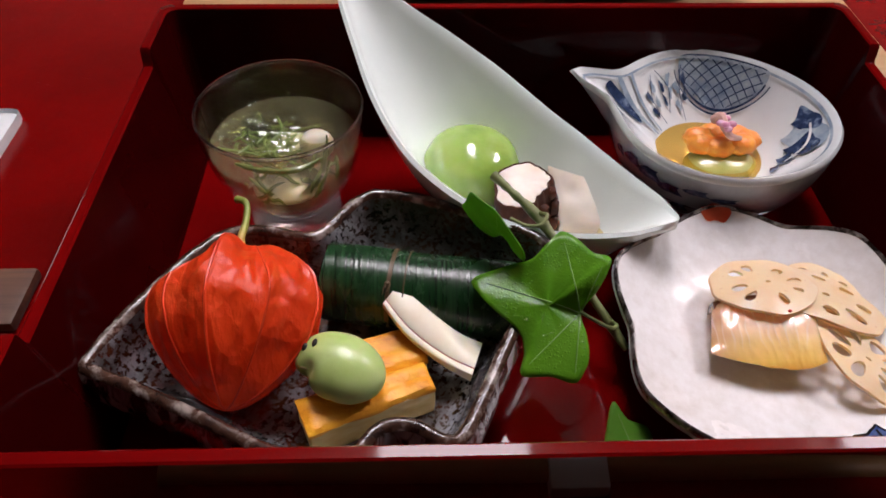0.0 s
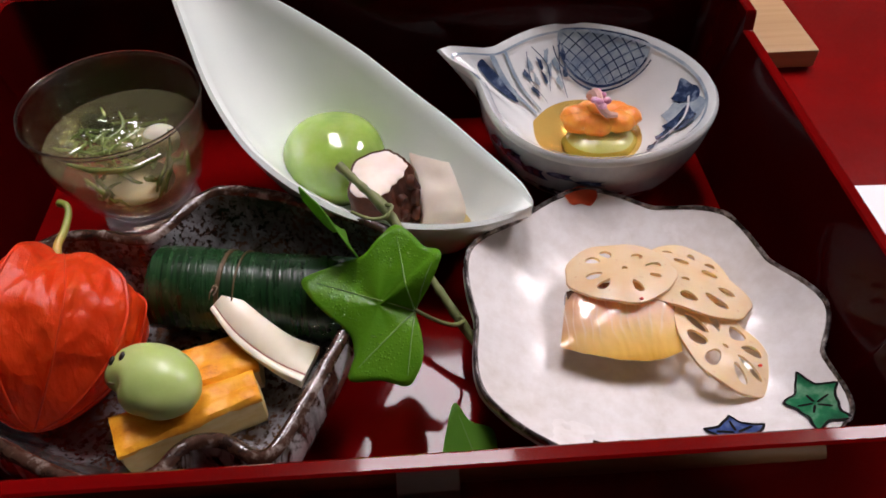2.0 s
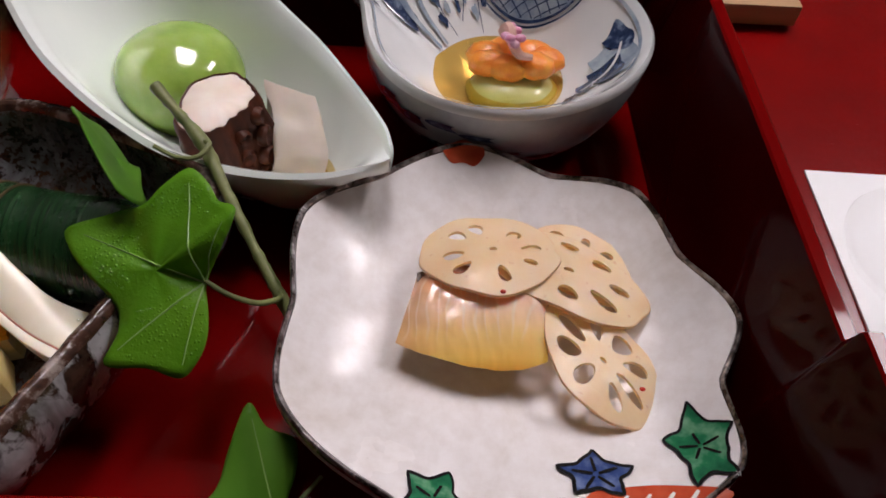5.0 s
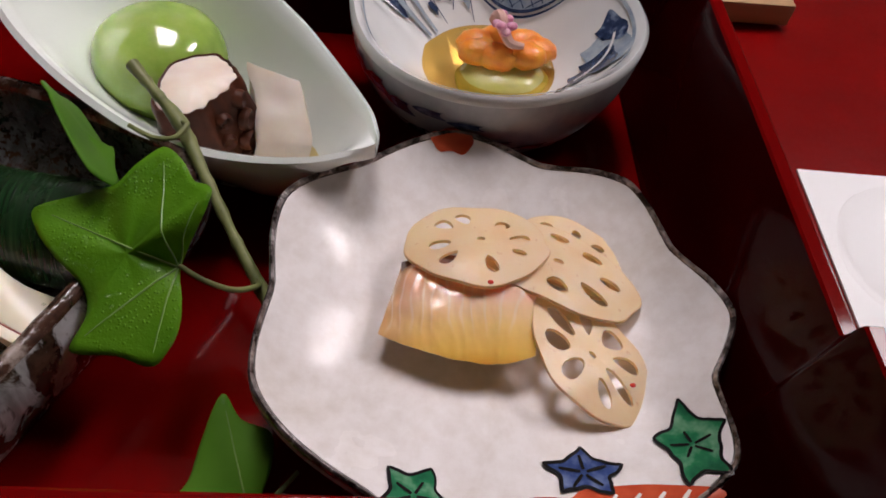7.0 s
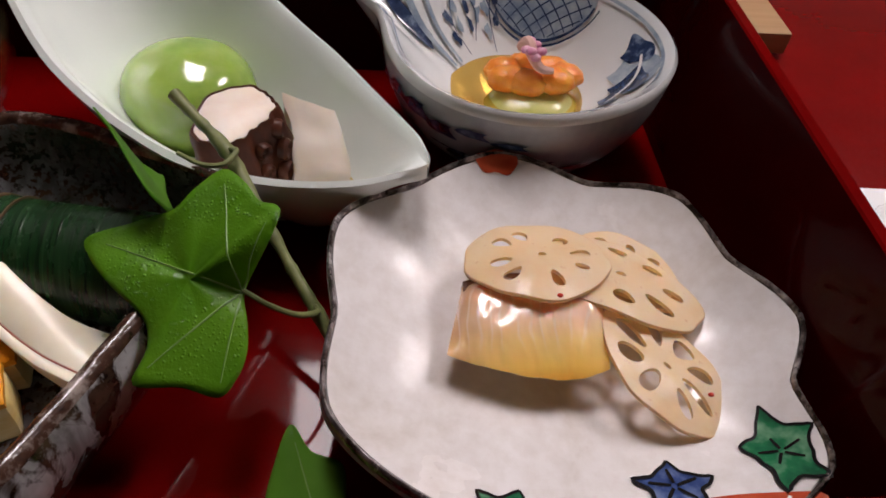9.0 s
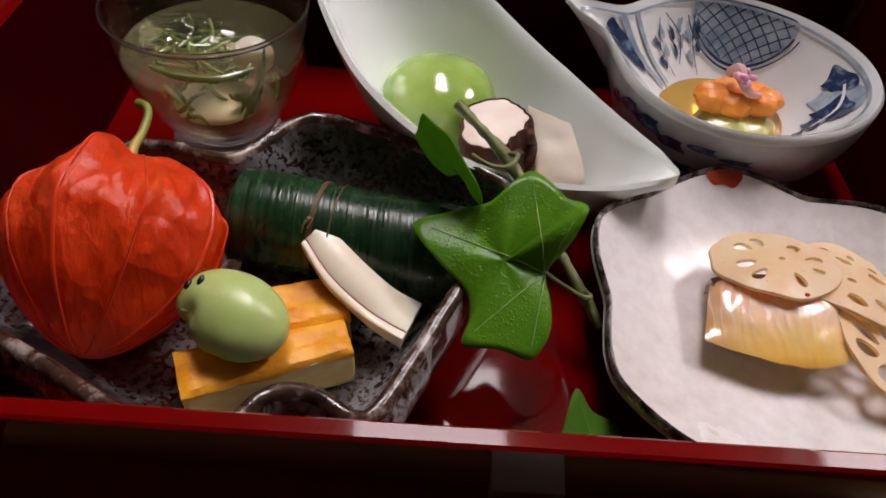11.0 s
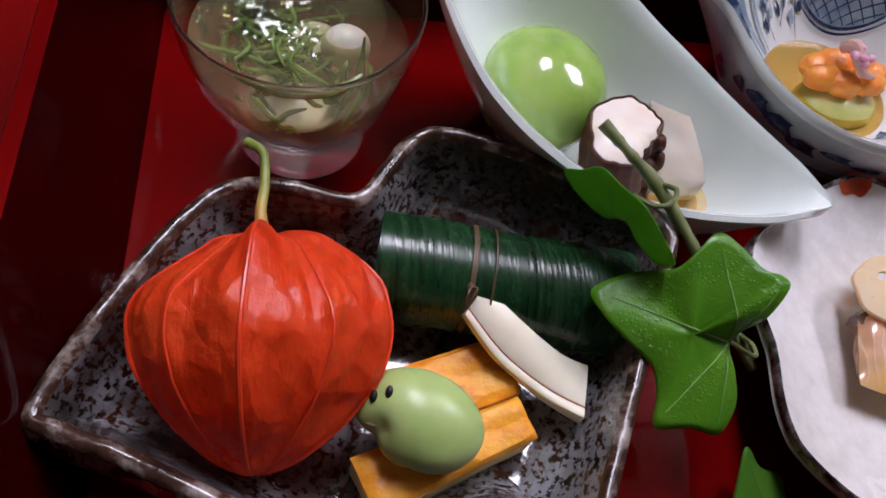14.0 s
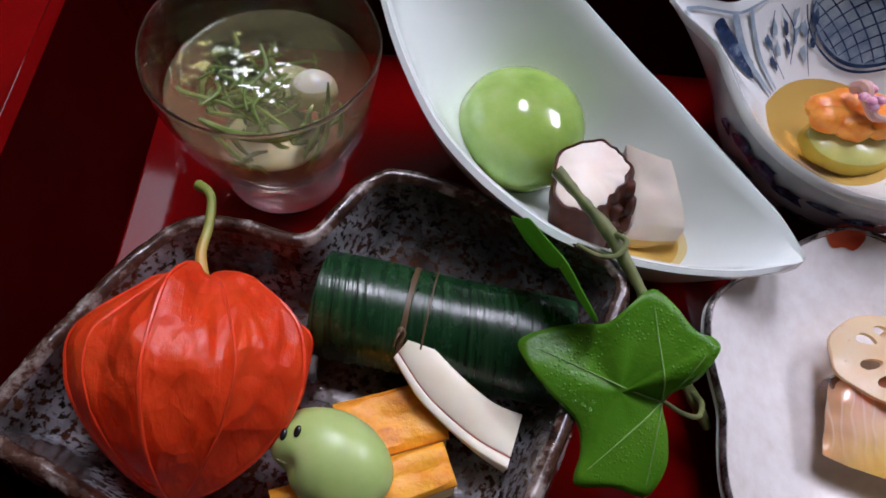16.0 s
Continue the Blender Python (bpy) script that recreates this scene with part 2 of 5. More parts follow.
LEAF_WRAP = mat("dark_bamboo_leaf", (0.01, 0.05, 0.015), 0.24, spec=0.45)
set_colour(LEAF_WRAP, ramp(LEAF_WRAP, noise_tex(LEAF_WRAP, 900, 3, 0.6, (1, 0.03, 0.03)), [(0.3, (0.003, 0.016, 0.005)), (0.55, (0.009, 0.04, 0.012)), (0.75, (0.03, 0.08, 0.03))]))
set_rough(LEAF_WRAP, noise_tex(LEAF_WRAP, 130, 5, 0.65, (1, 0.5, 0.5)), 0.04, 0.5)
bump(LEAF_WRAP, noise_tex(LEAF_WRAP, 1100, 2, 0.5, (1, 0.02, 0.02)), 0.5, 0.0004)
bump(LEAF_WRAP, noise_tex(LEAF_WRAP, 150, 4, 0.6, (1, 0.3, 0.3), 0.6), 0.35, 0.0008)
TIE = mat("straw_tie", (0.1, 0.06, 0.025), 0.5)
IVY = mat("glossy_ivy_leaf", (0.05, 0.2, 0.02), 0.18, spec=0.55)
IVY_TONE = ramp(IVY, noise_tex(IVY, 60, 5), [(0.3, (0.08, 0.24, 0.01)), (0.6, (0.15, 0.37, 0.018)), (0.8, (0.21, 0.45, 0.04))])
IVY_NET = ramp(IVY, cells(IVY, 330, (1, 1, 1), "DISTANCE_TO_EDGE", 0, 0.003), [(0.0, (1, 1, 1)), (0.09, (0, 0, 0))])
set_colour(IVY, mixed(IVY, mixed(IVY, IVY_NET, (0, 0, 0), (0.1, 0.1, 0.1)), IVY_TONE, (0.16, 0.36, 0.05)))
WET = ramp(IVY, noise_tex(IVY, 45, 4, 0.6), [(0.45, (0, 0, 0)), (0.6, (1, 1, 1))])
BEADS = ramp(IVY, cells(IVY, 900, (1, 1, 1), "F1"), [(0.1, (1, 1, 1)), (0.34, (0, 0, 0))])
bump(IVY, mixed(IVY, WET, (0, 0, 0), BEADS), 0.7, 0.0007)
bump(IVY, IVY_NET, 0.1, 0.0003)
bump(IVY, noise_tex(IVY, 130, 5, 0.65), 0.6, 0.0016)
set_rough(IVY, noise_tex(IVY, 90, 4), 0.05, 0.42)
IVY_VEIN = mat("pale_leaf_vein", (0.24, 0.42, 0.1), 0.35)
IVY_BACK = mat("matt_ivy_leaf", (0.1, 0.24, 0.05), 0.45, spec=0.25)
set_colour(IVY_BACK, ramp(IVY_BACK, noise_tex(IVY_BACK, 60, 5), [(0.3, (0.07, 0.21, 0.014)), (0.7, (0.14, 0.34, 0.035))]))
VINE = mat("olive_vine_stem", (0.16, 0.18, 0.06), 0.5)
set_colour(VINE, ramp(VINE, noise_tex(VINE, 150, 4), [(0.3, (0.09, 0.11, 0.03)), (0.7, (0.22, 0.24, 0.09))]))

JELLY = mat("green_jelly_ball", (0.3, 0.46, 0.07), 0.12, coat=0.6, sss=0.5, sss_radius=(0.004, 0.006, 0.0015))
set_colour(JELLY, ramp(JELLY, noise_tex(JELLY, 70, 4), [(0.3, (0.22, 0.36, 0.055)), (0.5, (0.31, 0.46, 0.09)), (0.7, (0.4, 0.53, 0.15))]))
bump(JELLY, noise_tex(JELLY, 55, 3, 0.5), 0.22, 0.0022)
bump(JELLY, noise_tex(JELLY, 260, 3, 0.5), 0.06, 0.0004)
OCTO_SKIN = mat("wine_red_octopus_skin", (0.1, 0.015, 0.014), 0.42, spec=0.2)
set_colour(OCTO_SKIN, ramp(OCTO_SKIN, noise_tex(OCTO_SKIN, 130, 5, 0.6), [(0.3, (0.025, 0.007, 0.003)), (0.65, (0.075, 0.019, 0.008)), (0.8, (0.14, 0.042, 0.022))]))
bump(OCTO_SKIN, noise_tex(OCTO_SKIN, 240, 4), 0.3, 0.0006)
OCTO_MEAT = mat("white_octopus_flesh", (0.8, 0.66, 0.58), 0.4, sss=0.3)
set_colour(OCTO_MEAT, ramp(OCTO_MEAT, noise_tex(OCTO_MEAT, 90, 4), [(0.3, (0.8, 0.64, 0.54)), (0.7, (0.88, 0.8, 0.71))]))
SQUID = mat("pale_squid", (0.72, 0.64, 0.57), 0.45, sss=0.3)
SQUID.node_tree.nodes["Principled BSDF"].inputs["Transmission Weight"].default_value = 0.3
SQUID.node_tree.nodes["Principled BSDF"].inputs["IOR"].default_value = 1.36
set_colour(SQUID, ramp(SQUID, noise_tex(SQUID, 60, 4), [(0.3, (0.72, 0.62, 0.52)), (0.7, (0.84, 0.77, 0.68))]))

FISH = mat("glazed_white_fish", (0.75, 0.5, 0.3), 0.2, coat=0.9, sss=0.5, sss_radius=(0.005, 0.003, 0.0015))


def fish_nodes():
    m = FISH
    n, l, b = nodes_of(m)
    c = n.new("ShaderNodeTexCoord")
    k = n.new("ShaderNodeSeparateXYZ")
    l.new(c.outputs["Generated"], k.inputs["Vector"])
    across = ramp(m, k.outputs["Y"], [(0.0, (0.66, 0.33, 0.05)), (0.1, (0.82, 0.52, 0.12)), (0.3, (0.86, 0.6, 0.24)), (0.5, (0.88, 0.6, 0.42)), (0.75, (0.78, 0.4, 0.27)), (0.9, (0.3, 0.09, 0.06))])
    left = ramp(m, k.outputs["X"], [(0.0, (1, 1, 1)), (0.22, (0.25, 0.25, 0.25)), (0.45, (0, 0, 0))])
    stain = mixed(m, left, across, (0.62, 0.36, 0.18))
    w = n.new("ShaderNodeTexWave")
    w.wave_type = "BANDS"
    w.bands_direction = "X"
    w.inputs["Scale"].default_value = 95
    w.inputs["Distortion"].default_value = 17
    w.inputs["Detail"].default_value = 2
    w.inputs["Detail Scale"].default_value = 0.7
    l.new(coords(m, (1, 0.45, 1)), w.inputs["Vector"])
    pale = ramp(m, w.outputs["Fac"], [(0.8, (0, 0, 0)), (1.0, (0.42, 0.42, 0.42))])
    band = ramp(m, k.outputs["Y"], [(0.2, (0, 0, 0)), (0.42, (1, 1, 1)), (0.7, (1, 1, 1)), (0.9, (0, 0, 0))])
    set_colour(m, mixed(m, mixed(m, band, (0, 0, 0), pale), stain, (0.86, 0.74, 0.62)))
    bump(m, w.outputs["Fac"], 0.2, 0.0003)
    bump(m, noise_tex(m, 85, 3, 0.5, (1, 0.5, 1)), 0.7, 0.0022)


fish_nodes()
LOTUS = mat("simmered_lotus_root", (0.78, 0.6, 0.36), 0.34, coat=0.12, sss=0.25, sss_radius=(0.004, 0.0025, 0.001))
RIND = mat("tan_lotus_rind", (0.9, 0.66, 0.38), 0.35, sss=0.3)
LOTUS_TONE = ramp(LOTUS, noise_tex(LOTUS, 80, 6, 0.65), [(0.3, (0.92, 0.66, 0.38)), (0.5, (0.95, 0.77, 0.52)), (0.75, (0.97, 0.85, 0.67))])
LOTUS_SPECK = ramp(LOTUS, noise_tex(LOTUS, 330, 3, 0.6), [(0.64, (0, 0, 0)), (0.74, (0.6, 0.6, 0.6))])
set_colour(LOTUS, mixed(LOTUS, LOTUS_SPECK, LOTUS_TONE, (0.62, 0.25, 0.06)))
bump(LOTUS, noise_tex(LOTUS, 90, 3), 0.35, 0.001)
bump(LOTUS, noise_tex(LOTUS, 300, 4), 0.3, 0.0005)


def let_through(m, colour, share):
    """Thin moist slices pass some light from behind."""
    n, l, b = nodes_of(m)
    t = n.new("ShaderNodeBsdfTranslucent")
    t.inputs["Color"].default_value = (*colour, 1)
    x = n.new("ShaderNodeMixShader")
    x.inputs["Fac"].default_value = share
    l.new(b.outputs["BSDF"], x.inputs[1])
    l.new(t.outputs["BSDF"], x.inputs[2])
    l.new(x.outputs["Shader"], n["Material Output"].inputs["Surface"])


let_through(LOTUS, (1.0, 0.8, 0.52), 0.4)
let_through(HUSK, (0.95, 0.12, 0.02), 0.3)
let_through(IVY, (0.28, 0.62, 0.04), 0.42)
let_through(IVY_BACK, (0.25, 0.55, 0.05), 0.4)
let_through(RIND, (0.9, 0.55, 0.28), 0.25)
FISH_SKIN = mat("browned_fish_skin", (0.09, 0.03, 0.02), 0.25, coat=0.4)
set_colour(FISH_SKIN, ramp(FISH_SKIN, noise_tex(FISH_SKIN, 140, 5), [(0.3, (0.03, 0.012, 0.01)), (0.7, (0.22, 0.09, 0.05))]))
CHILLI = mat("chilli_speck", (0.6, 0.03, 0.01), 0.4)
UNI = mat("sea_urchin", (0.85, 0.28, 0.02), 0.4, coat=0.12, sss=0.3, sss_radius=(0.003, 0.001, 0.0004))
set_colour(UNI, ramp(UNI, noise_tex(UNI, 160, 5), [(0.3, (0.72, 0.17, 0.01)), (0.7, (0.9, 0.38, 0.04))]))
bump(UNI, noise_tex(UNI, 480, 4), 0.6, 0.0007)
AUBERGINE = mat("peeled_green_vegetable", (0.45, 0.45, 0.12), 0.25, coat=0.15, sss=0.3)
set_colour(AUBERGINE, ramp(AUBERGINE, noise_tex(AUBERGINE, 60, 4), [(0.3, (0.42, 0.42, 0.1)), (0.7, (0.58, 0.56, 0.22))]))
FLOWER = mat("pink_shiso_flower", (0.7, 0.3, 0.45), 0.5, sss=0.2)
set_colour(FLOWER, ramp(FLOWER, noise_tex(FLOWER, 300, 3), [(0.35, (0.55, 0.16, 0.3)), (0.65, (0.75, 0.45, 0.58))]))
FLOWER_STALK = mat("dusty_pink_stalk", (0.6, 0.36, 0.3), 0.5)
BEAD = mat("pale_dumpling", (0.86, 0.82, 0.66), 0.3, sss=0.3)
SPROUT = mat("green_shoots", (0.17, 0.26, 0.05), 0.25, coat=0.5)
set_colour(SPROUT, ramp(SPROUT, noise_tex(SPROUT, 120, 4), [(0.3, (0.1, 0.15, 0.03)), (0.7, (0.26, 0.33, 0.1))]))

WOOD = mat("light_hinoki_wood", (0.55, 0.34, 0.16), 0.5)
set_colour(WOOD, ramp(WOOD, noise_tex(WOOD, 40, 5, 0.6, (0.15, 4, 4)), [(0.3, (0.34, 0.18, 0.07)), (0.7, (0.44, 0.26, 0.115))]))
bump(WOOD, noise_tex(WOOD, 90, 4, 0.6, (0.1, 4, 4)), 0.2, 0.0005)
PAPER = mat("white_paper", (0.84, 0.85, 0.86), 0.7)
bump(PAPER, noise_tex(PAPER, 120, 4), 0.15, 0.0004)
BLACK_LACQUER = mat("black_lacquer", (0.012, 0.009, 0.008), 0.12)
WALL = mat("beige_room_plaster", (0.04, 0.034, 0.03), 0.9)
set_colour(WALL, ramp(WALL, noise_tex(WALL, 6, 5), [(0.3, (0.3, 0.27, 0.23)), (0.7, (0.38, 0.34, 0.3))]))
TATAMI = mat("dark_tatami", (0.14, 0.12, 0.07), 0.8)
set_colour(TATAMI, ramp(TATAMI, noise_tex(TATAMI, 80, 3, 0.5, (0.1, 3, 1)), [(0.3, (0.16, 0.14, 0.085)), (0.7, (0.22, 0.19, 0.12))]))
CEILING = mat("brown_ceiling_boards", (0.13, 0.11, 0.09), 0.8)
set_colour(CEILING, ramp(CEILING, noise_tex(CEILING, 3, 5, 0.6, (0.2, 4, 1)), [(0.3, (0.2, 0.17, 0.14)), (0.7, (0.27, 0.235, 0.2))]))
DIM_WOOD = mat("dark_red_brown_wood", (0.1, 0.04, 0.02), 0.5)
set_colour(DIM_WOOD, ramp(DIM_WOOD, noise_tex(DIM_WOOD, 50, 4, 0.6, (0.2, 4, 4)), [(0.3, (0.07, 0.025, 0.014)), (0.7, (0.14, 0.06, 0.03))]))
LAMP_FRAME = mat("dark_lamp_frame", (0.06, 0.035, 0.02), 0.5)


def clear(name, colour, ior, rough=0.0):
    m = mat(name, colour, rough)
    b = m.node_tree.nodes["Principled BSDF"]
    b.inputs["Transmission Weight"].default_value = 1.0
    b.inputs["IOR"].default_value = ior
    return m


def see_through(name, tint, ior, gloss=1.0, cloud=0.0, haze=(0.7, 0.64, 0.42)):
    """A thin clear wall or a clear liquid: tinted passage, with mirror gloss by Fresnel."""
    m = bpy.data.materials.new(name)
    m.use_nodes = True
    n, l = m.node_tree.nodes, m.node_tree.links
    n.clear()
    out = n.new("ShaderNodeOutputMaterial")
    t = n.new("ShaderNodeBsdfTransparent")
    t.inputs["Color"].default_value = (*tint, 1)
    g = n.new("ShaderNodeBsdfGlossy")
    g.inputs["Roughness"].default_value = 0.02
    g.inputs["Color"].default_value = (gloss, gloss, gloss, 1)
    w = n.new("ShaderNodeLayerWeight")
    w.inputs["Blend"].default_value = 0.5
    p = n.new("ShaderNodeMath")
    p.operation = "POWER"
    p.inputs[1].default_value = 4.0
    l.new(w.outputs["Facing"], p.inputs[0])
    f = n.new("ShaderNodeMapRange")
    f.inputs["To Min"].default_value = ((ior - 1) / (ior + 1)) ** 2
    f.inputs["To Max"].default_value = 0.75
    l.new(p.outputs["Value"], f.inputs["Value"])
    x = n.new("ShaderNodeMixShader")
    l.new(f.outputs["Result"], x.inputs["Fac"])
    if cloud:
        d = n.new("ShaderNodeBsdfDiffuse")
        d.inputs["Color"].default_value = (*haze, 1)
        y = n.new("ShaderNodeMixShader")
        y.inputs["Fac"].default_value = cloud
        l.new(t.outputs["BSDF"], y.inputs[1])
        l.new(d.outputs["BSDF"], y.inputs[2])
        l.new(y.outputs["Shader"], x.inputs[1])
    else:
        l.new(t.outputs["BSDF"], x.inputs[1])
    l.new(g.outputs["BSDF"], x.inputs[2])
    l.new(x.outputs["Shader"], out.inputs["Surface"])
    return m


THIN_GLASS = see_through("thin_clear_glass", (0.95, 0.93, 0.94), 1.5)
DISH_GLASS = see_through("very_clear_glass", (0.99, 0.99, 0.99), 1.3)
FOOT_GLASS = clear("thick_foot_glass", (0.95, 0.9, 0.92), 1.45, 0.07)
FOOT_GLASS.node_tree.nodes["Principled BSDF"].inputs["Transmission Weight"].default_value = 0.93
GLASS = clear("clear_glass", (0.95, 0.93, 0.94), 1.48)
BROTH = see_through("clear_yellow_broth", (0.9, 0.86, 0.6), 1.33, 1.0, 0.09, (0.7, 0.66, 0.38))
SAUCE = see_through("amber_dashi", (0.88, 0.72, 0.38), 1.34)
DEW = see_through("clear_jelly_drop", (0.93, 0.95, 0.9), 1.5)


def glow(name, strength):
    m = mat(name, (0.8, 0.8, 0.8))
    b = m.node_tree.nodes["Principled BSDF"]
    b.inputs["Emission Color"].default_value = (1.06, 0.965, 1.01, 1)
    b.inputs["Emission Strength"].default_value = strength
    return m


GLOW = glow("lamp_diffuser", LAMP_LIGHT)


# ---- builders: all take plan decimetres ----
def thing(name, base, label, category, group=""):
    e = new(name)
    e.empty_display_size = 0.01
    e.location = P(*base)
    return tagged(e, label, category, group)


def part(name, verts, faces, material, parent=None, label="", base=None, smooth=True, sharp=40):
    """One mesh object from plan coordinates, under parent, or free with its origin at base."""
    if parent is None:
        o = P(*base)
    else:
        o = parent.location.copy()
        q = parent.parent
        while q is not None:
            o += q.location
            q = q.parent
    me = bpy.data.meshes.new(name)
    me.from_pydata([tuple(P(*v) - o) for v in verts], [], [tuple(f) for f in faces])
    bm = bmesh.new()
    bm.from_mesh(me)
    bmesh.ops.remove_doubles(bm, verts=bm.verts, dist=0.00001)
    bmesh.ops.recalc_face_normals(bm, faces=bm.faces)
    for f in bm.faces:
        f.smooth = smooth
    bm.to_mesh(me)
    bm.free()
    if smooth:
        me.set_sharp_from_angle(angle=radians(sharp))
    me.materials.append(material)
    ob = new(name, me)
    if parent is None:
        ob.location = o
    else:
        ob.parent = parent
    if label:
        ob["label"] = label
    return ob


def whole(name, verts, faces, material, base, label, category, group="", kind="", **more):
    return tagged(part(name, verts, faces, material, None, "", base, **more), label, category, group, kind)


def loft(rings, closed=True, cap_first=False, cap_last=False):
    """Faces between rings of equal length."""
    v, f = [], []
    n = len(rings[0])
    for r in rings:
        v += [tuple(p) for p in r]
    for i in range(len(rings) - 1):
        for j in range(n if closed else n - 1):
            k = (j + 1) % n
            f.append((i * n + j, i * n + k, (i + 1) * n + k, (i + 1) * n + j))
    if cap_first:
        f.append(tuple(range(n))[::-1])
    if cap_last:
        f.append(tuple(range((len(rings) - 1) * n, len(rings) * n)))
    return v, f


def join(*meshes):
    v, f = [], []
    for a, b in meshes:
        k = len(v)
        v += list(a)
        f += [tuple(i + k for i in face) for face in b]
    return v, f


def lathe(profile, centre, n=64):
    """profile: (radius, height) from inside to outside."""
    cx, cy = centre
    rings = [[(cx + r * math.cos(2 * math.pi * j / n), cy + r * math.sin(2 * math.pi * j / n), z) for j in range(n)] for r, z in profile]
    return loft(rings)


def spline(points, steps=8, closed=False):
    """Catmull-Rom through points."""
    pts = [Vector(p) for p in points]
    n = len(pts)
    out = []
    for i in range(n if closed else n - 1):
        a, b, c, d = (pts[(i + k) % n] if closed else pts[min(max(i + k, 0), n - 1)] for k in (-1, 0, 1, 2))
        for s in range(steps):
            t = s / steps
            out.append(0.5 * ((2 * b) + (c - a) * t + (2 * a - 5 * b + 4 * c - d) * t * t + (3 * b - a - 3 * c + d) * t * t * t))
    if not closed:
        out.append(pts[-1])
    return out


def tube(points, radii, n=8, steps=6, wobble=0.0):
    """A round stem along a spline, with capped ends."""
    line = spline(points, steps)
    m = len(line)
    if isinstance(radii, (int, float)):
        radii = [radii, radii]
    rings = []
    side = None
    for i, p in enumerate(line):
        d = (line[min(i + 1, m - 1)] - line[max(i - 1, 0)]).normalized()
        if side is None:
            side = d.orthogonal().normalized()
        side = (side - d * side.dot(d)).normalized()
        up = d.cross(side)
        x = i / (m - 1) * (len(radii) - 1)
        k = min(int(x), len(radii) - 2)
        r = radii[k] + (radii[k + 1] - radii[k]) * (x - k)
        r *= 1 + wobble * noise.noise(p * 40)
        rings.append([p + r * (side * math.cos(2 * math.pi * j / n) + up * math.sin(2 * math.pi * j / n)) for j in range(n)])
    return loft(rings, True, True, True)


def slab(x0, y0, z0, x1, y1, z1, r=0.01):
    """A box with chamfered edges."""
    bm = bmesh.new()
    bmesh.ops.create_cube(bm, size=1)
    for v in bm.verts:
        v.co = Vector(((x0 + x1) / 2 + v.co.x * (x1 - x0), (y0 + y1) / 2 + v.co.y * (y1 - y0), (z0 + z1) / 2 + v.co.z * (z1 - z0)))
    if r:
        bmesh.ops.bevel(bm, geom=list(bm.edges), offset=r, segments=2, affect="EDGES", profile=0.6)
    bm.verts.index_update()
    out = [tuple(v.co) for v in bm.verts], [tuple(v.index for v in f.verts) for f in bm.faces]
    bm.free()
    return out


def turned(mesh, centre, degrees, tilt=(0, 0)):
    m = Matrix.Translation(centre) @ Euler((radians(tilt[0]), radians(tilt[1]), radians(degrees))).to_matrix().to_4x4() @ Matrix.Translation(-Vector(centre))
    return [tuple(m @ Vector(v)) for v in mesh[0]], mesh[1]


def blob(centre, radii, n=28, m=18, shape=None, rot=None):
    """A rounded body; shape(direction) scales the radius."""
    rings = []
    for i in range(m + 1):
        b = math.pi * (i / m - 0.5)
        ring = []
        for j in range(n):
            a = 2 * math.pi * j / n
            d = Vector((math.cos(a) * math.cos(b), math.sin(a) * math.cos(b), math.sin(b)))
            k = shape(d) if shape else 1.0
            p = Vector((d.x * radii[0], d.y * radii[1], d.z * radii[2])) * k
            if rot:
                p = rot @ p
            ring.append(p + Vector(centre))
        rings.append(ring)
    return loft(rings)


def lerp_table(table, x):
    """A smooth curve through the table's points."""
    if x <= table[0][0]:
        return table[0][1]
    n = len(table)
    for i in range(n - 1):
        (p, u), (q, w) = table[i], table[i + 1]
        if x <= q:
            def slope(k):
                if k <= 0 or k >= n - 1:
                    e = min(max(k, 0), n - 2) if k <= 0 else n - 2
                    return (table[e + 1][1] - table[e][1]) / (table[e + 1][0] - table[e][0])
                return (table[k + 1][1] - table[k - 1][1]) / (table[k + 1][0] - table[k - 1][0])
            d = q - p
            t = (x - p) / d
            return (2 * t ** 3 - 3 * t ** 2 + 1) * u + (t ** 3 - 2 * t ** 2 + t) * d * slope(i) + (-2 * t ** 3 + 3 * t ** 2) * w + (t ** 3 - t ** 2) * d * slope(i + 1)
    return table[-1][1]


# ---- room ----
TABLE_Z = -0.08
tagged(part("floor", *slab(-30, -30, -3.9, 31, 36, -3.8, 0), TATAMI, None, "", (0.5, 2, -3.8), smooth=False), "dark straw mat floor under the low table", "floor", "", "structure")
tagged(part("ceiling", *slab(-30, -30, 20, 31, 36, 20.4, 0), CEILING, None, "", (0.5, 2, 20), smooth=False), "brown plain board ceiling of the room", "ceiling", "", "structure")
for nm, b in (("wall_north", (-30, 35.6, -3.8, 31, 36, 20)), ("wall_south", (-30, -30, -3.8, 31, -29.6, 20)), ("wall_west", (-30, -29.6, -3.8, -29.6, 35.6, 20)), ("wall_east", (30.6, -29.6, -3.8, 31, 35.6, 20))):
    tagged(part(nm, *slab(*b, 0), WALL, None, "", ((b[0] + b[3]) / 2, (b[1] + b[4]) / 2, -3.8), smooth=False), "plain beige plaster wall of the room", "wall", "", "structure")


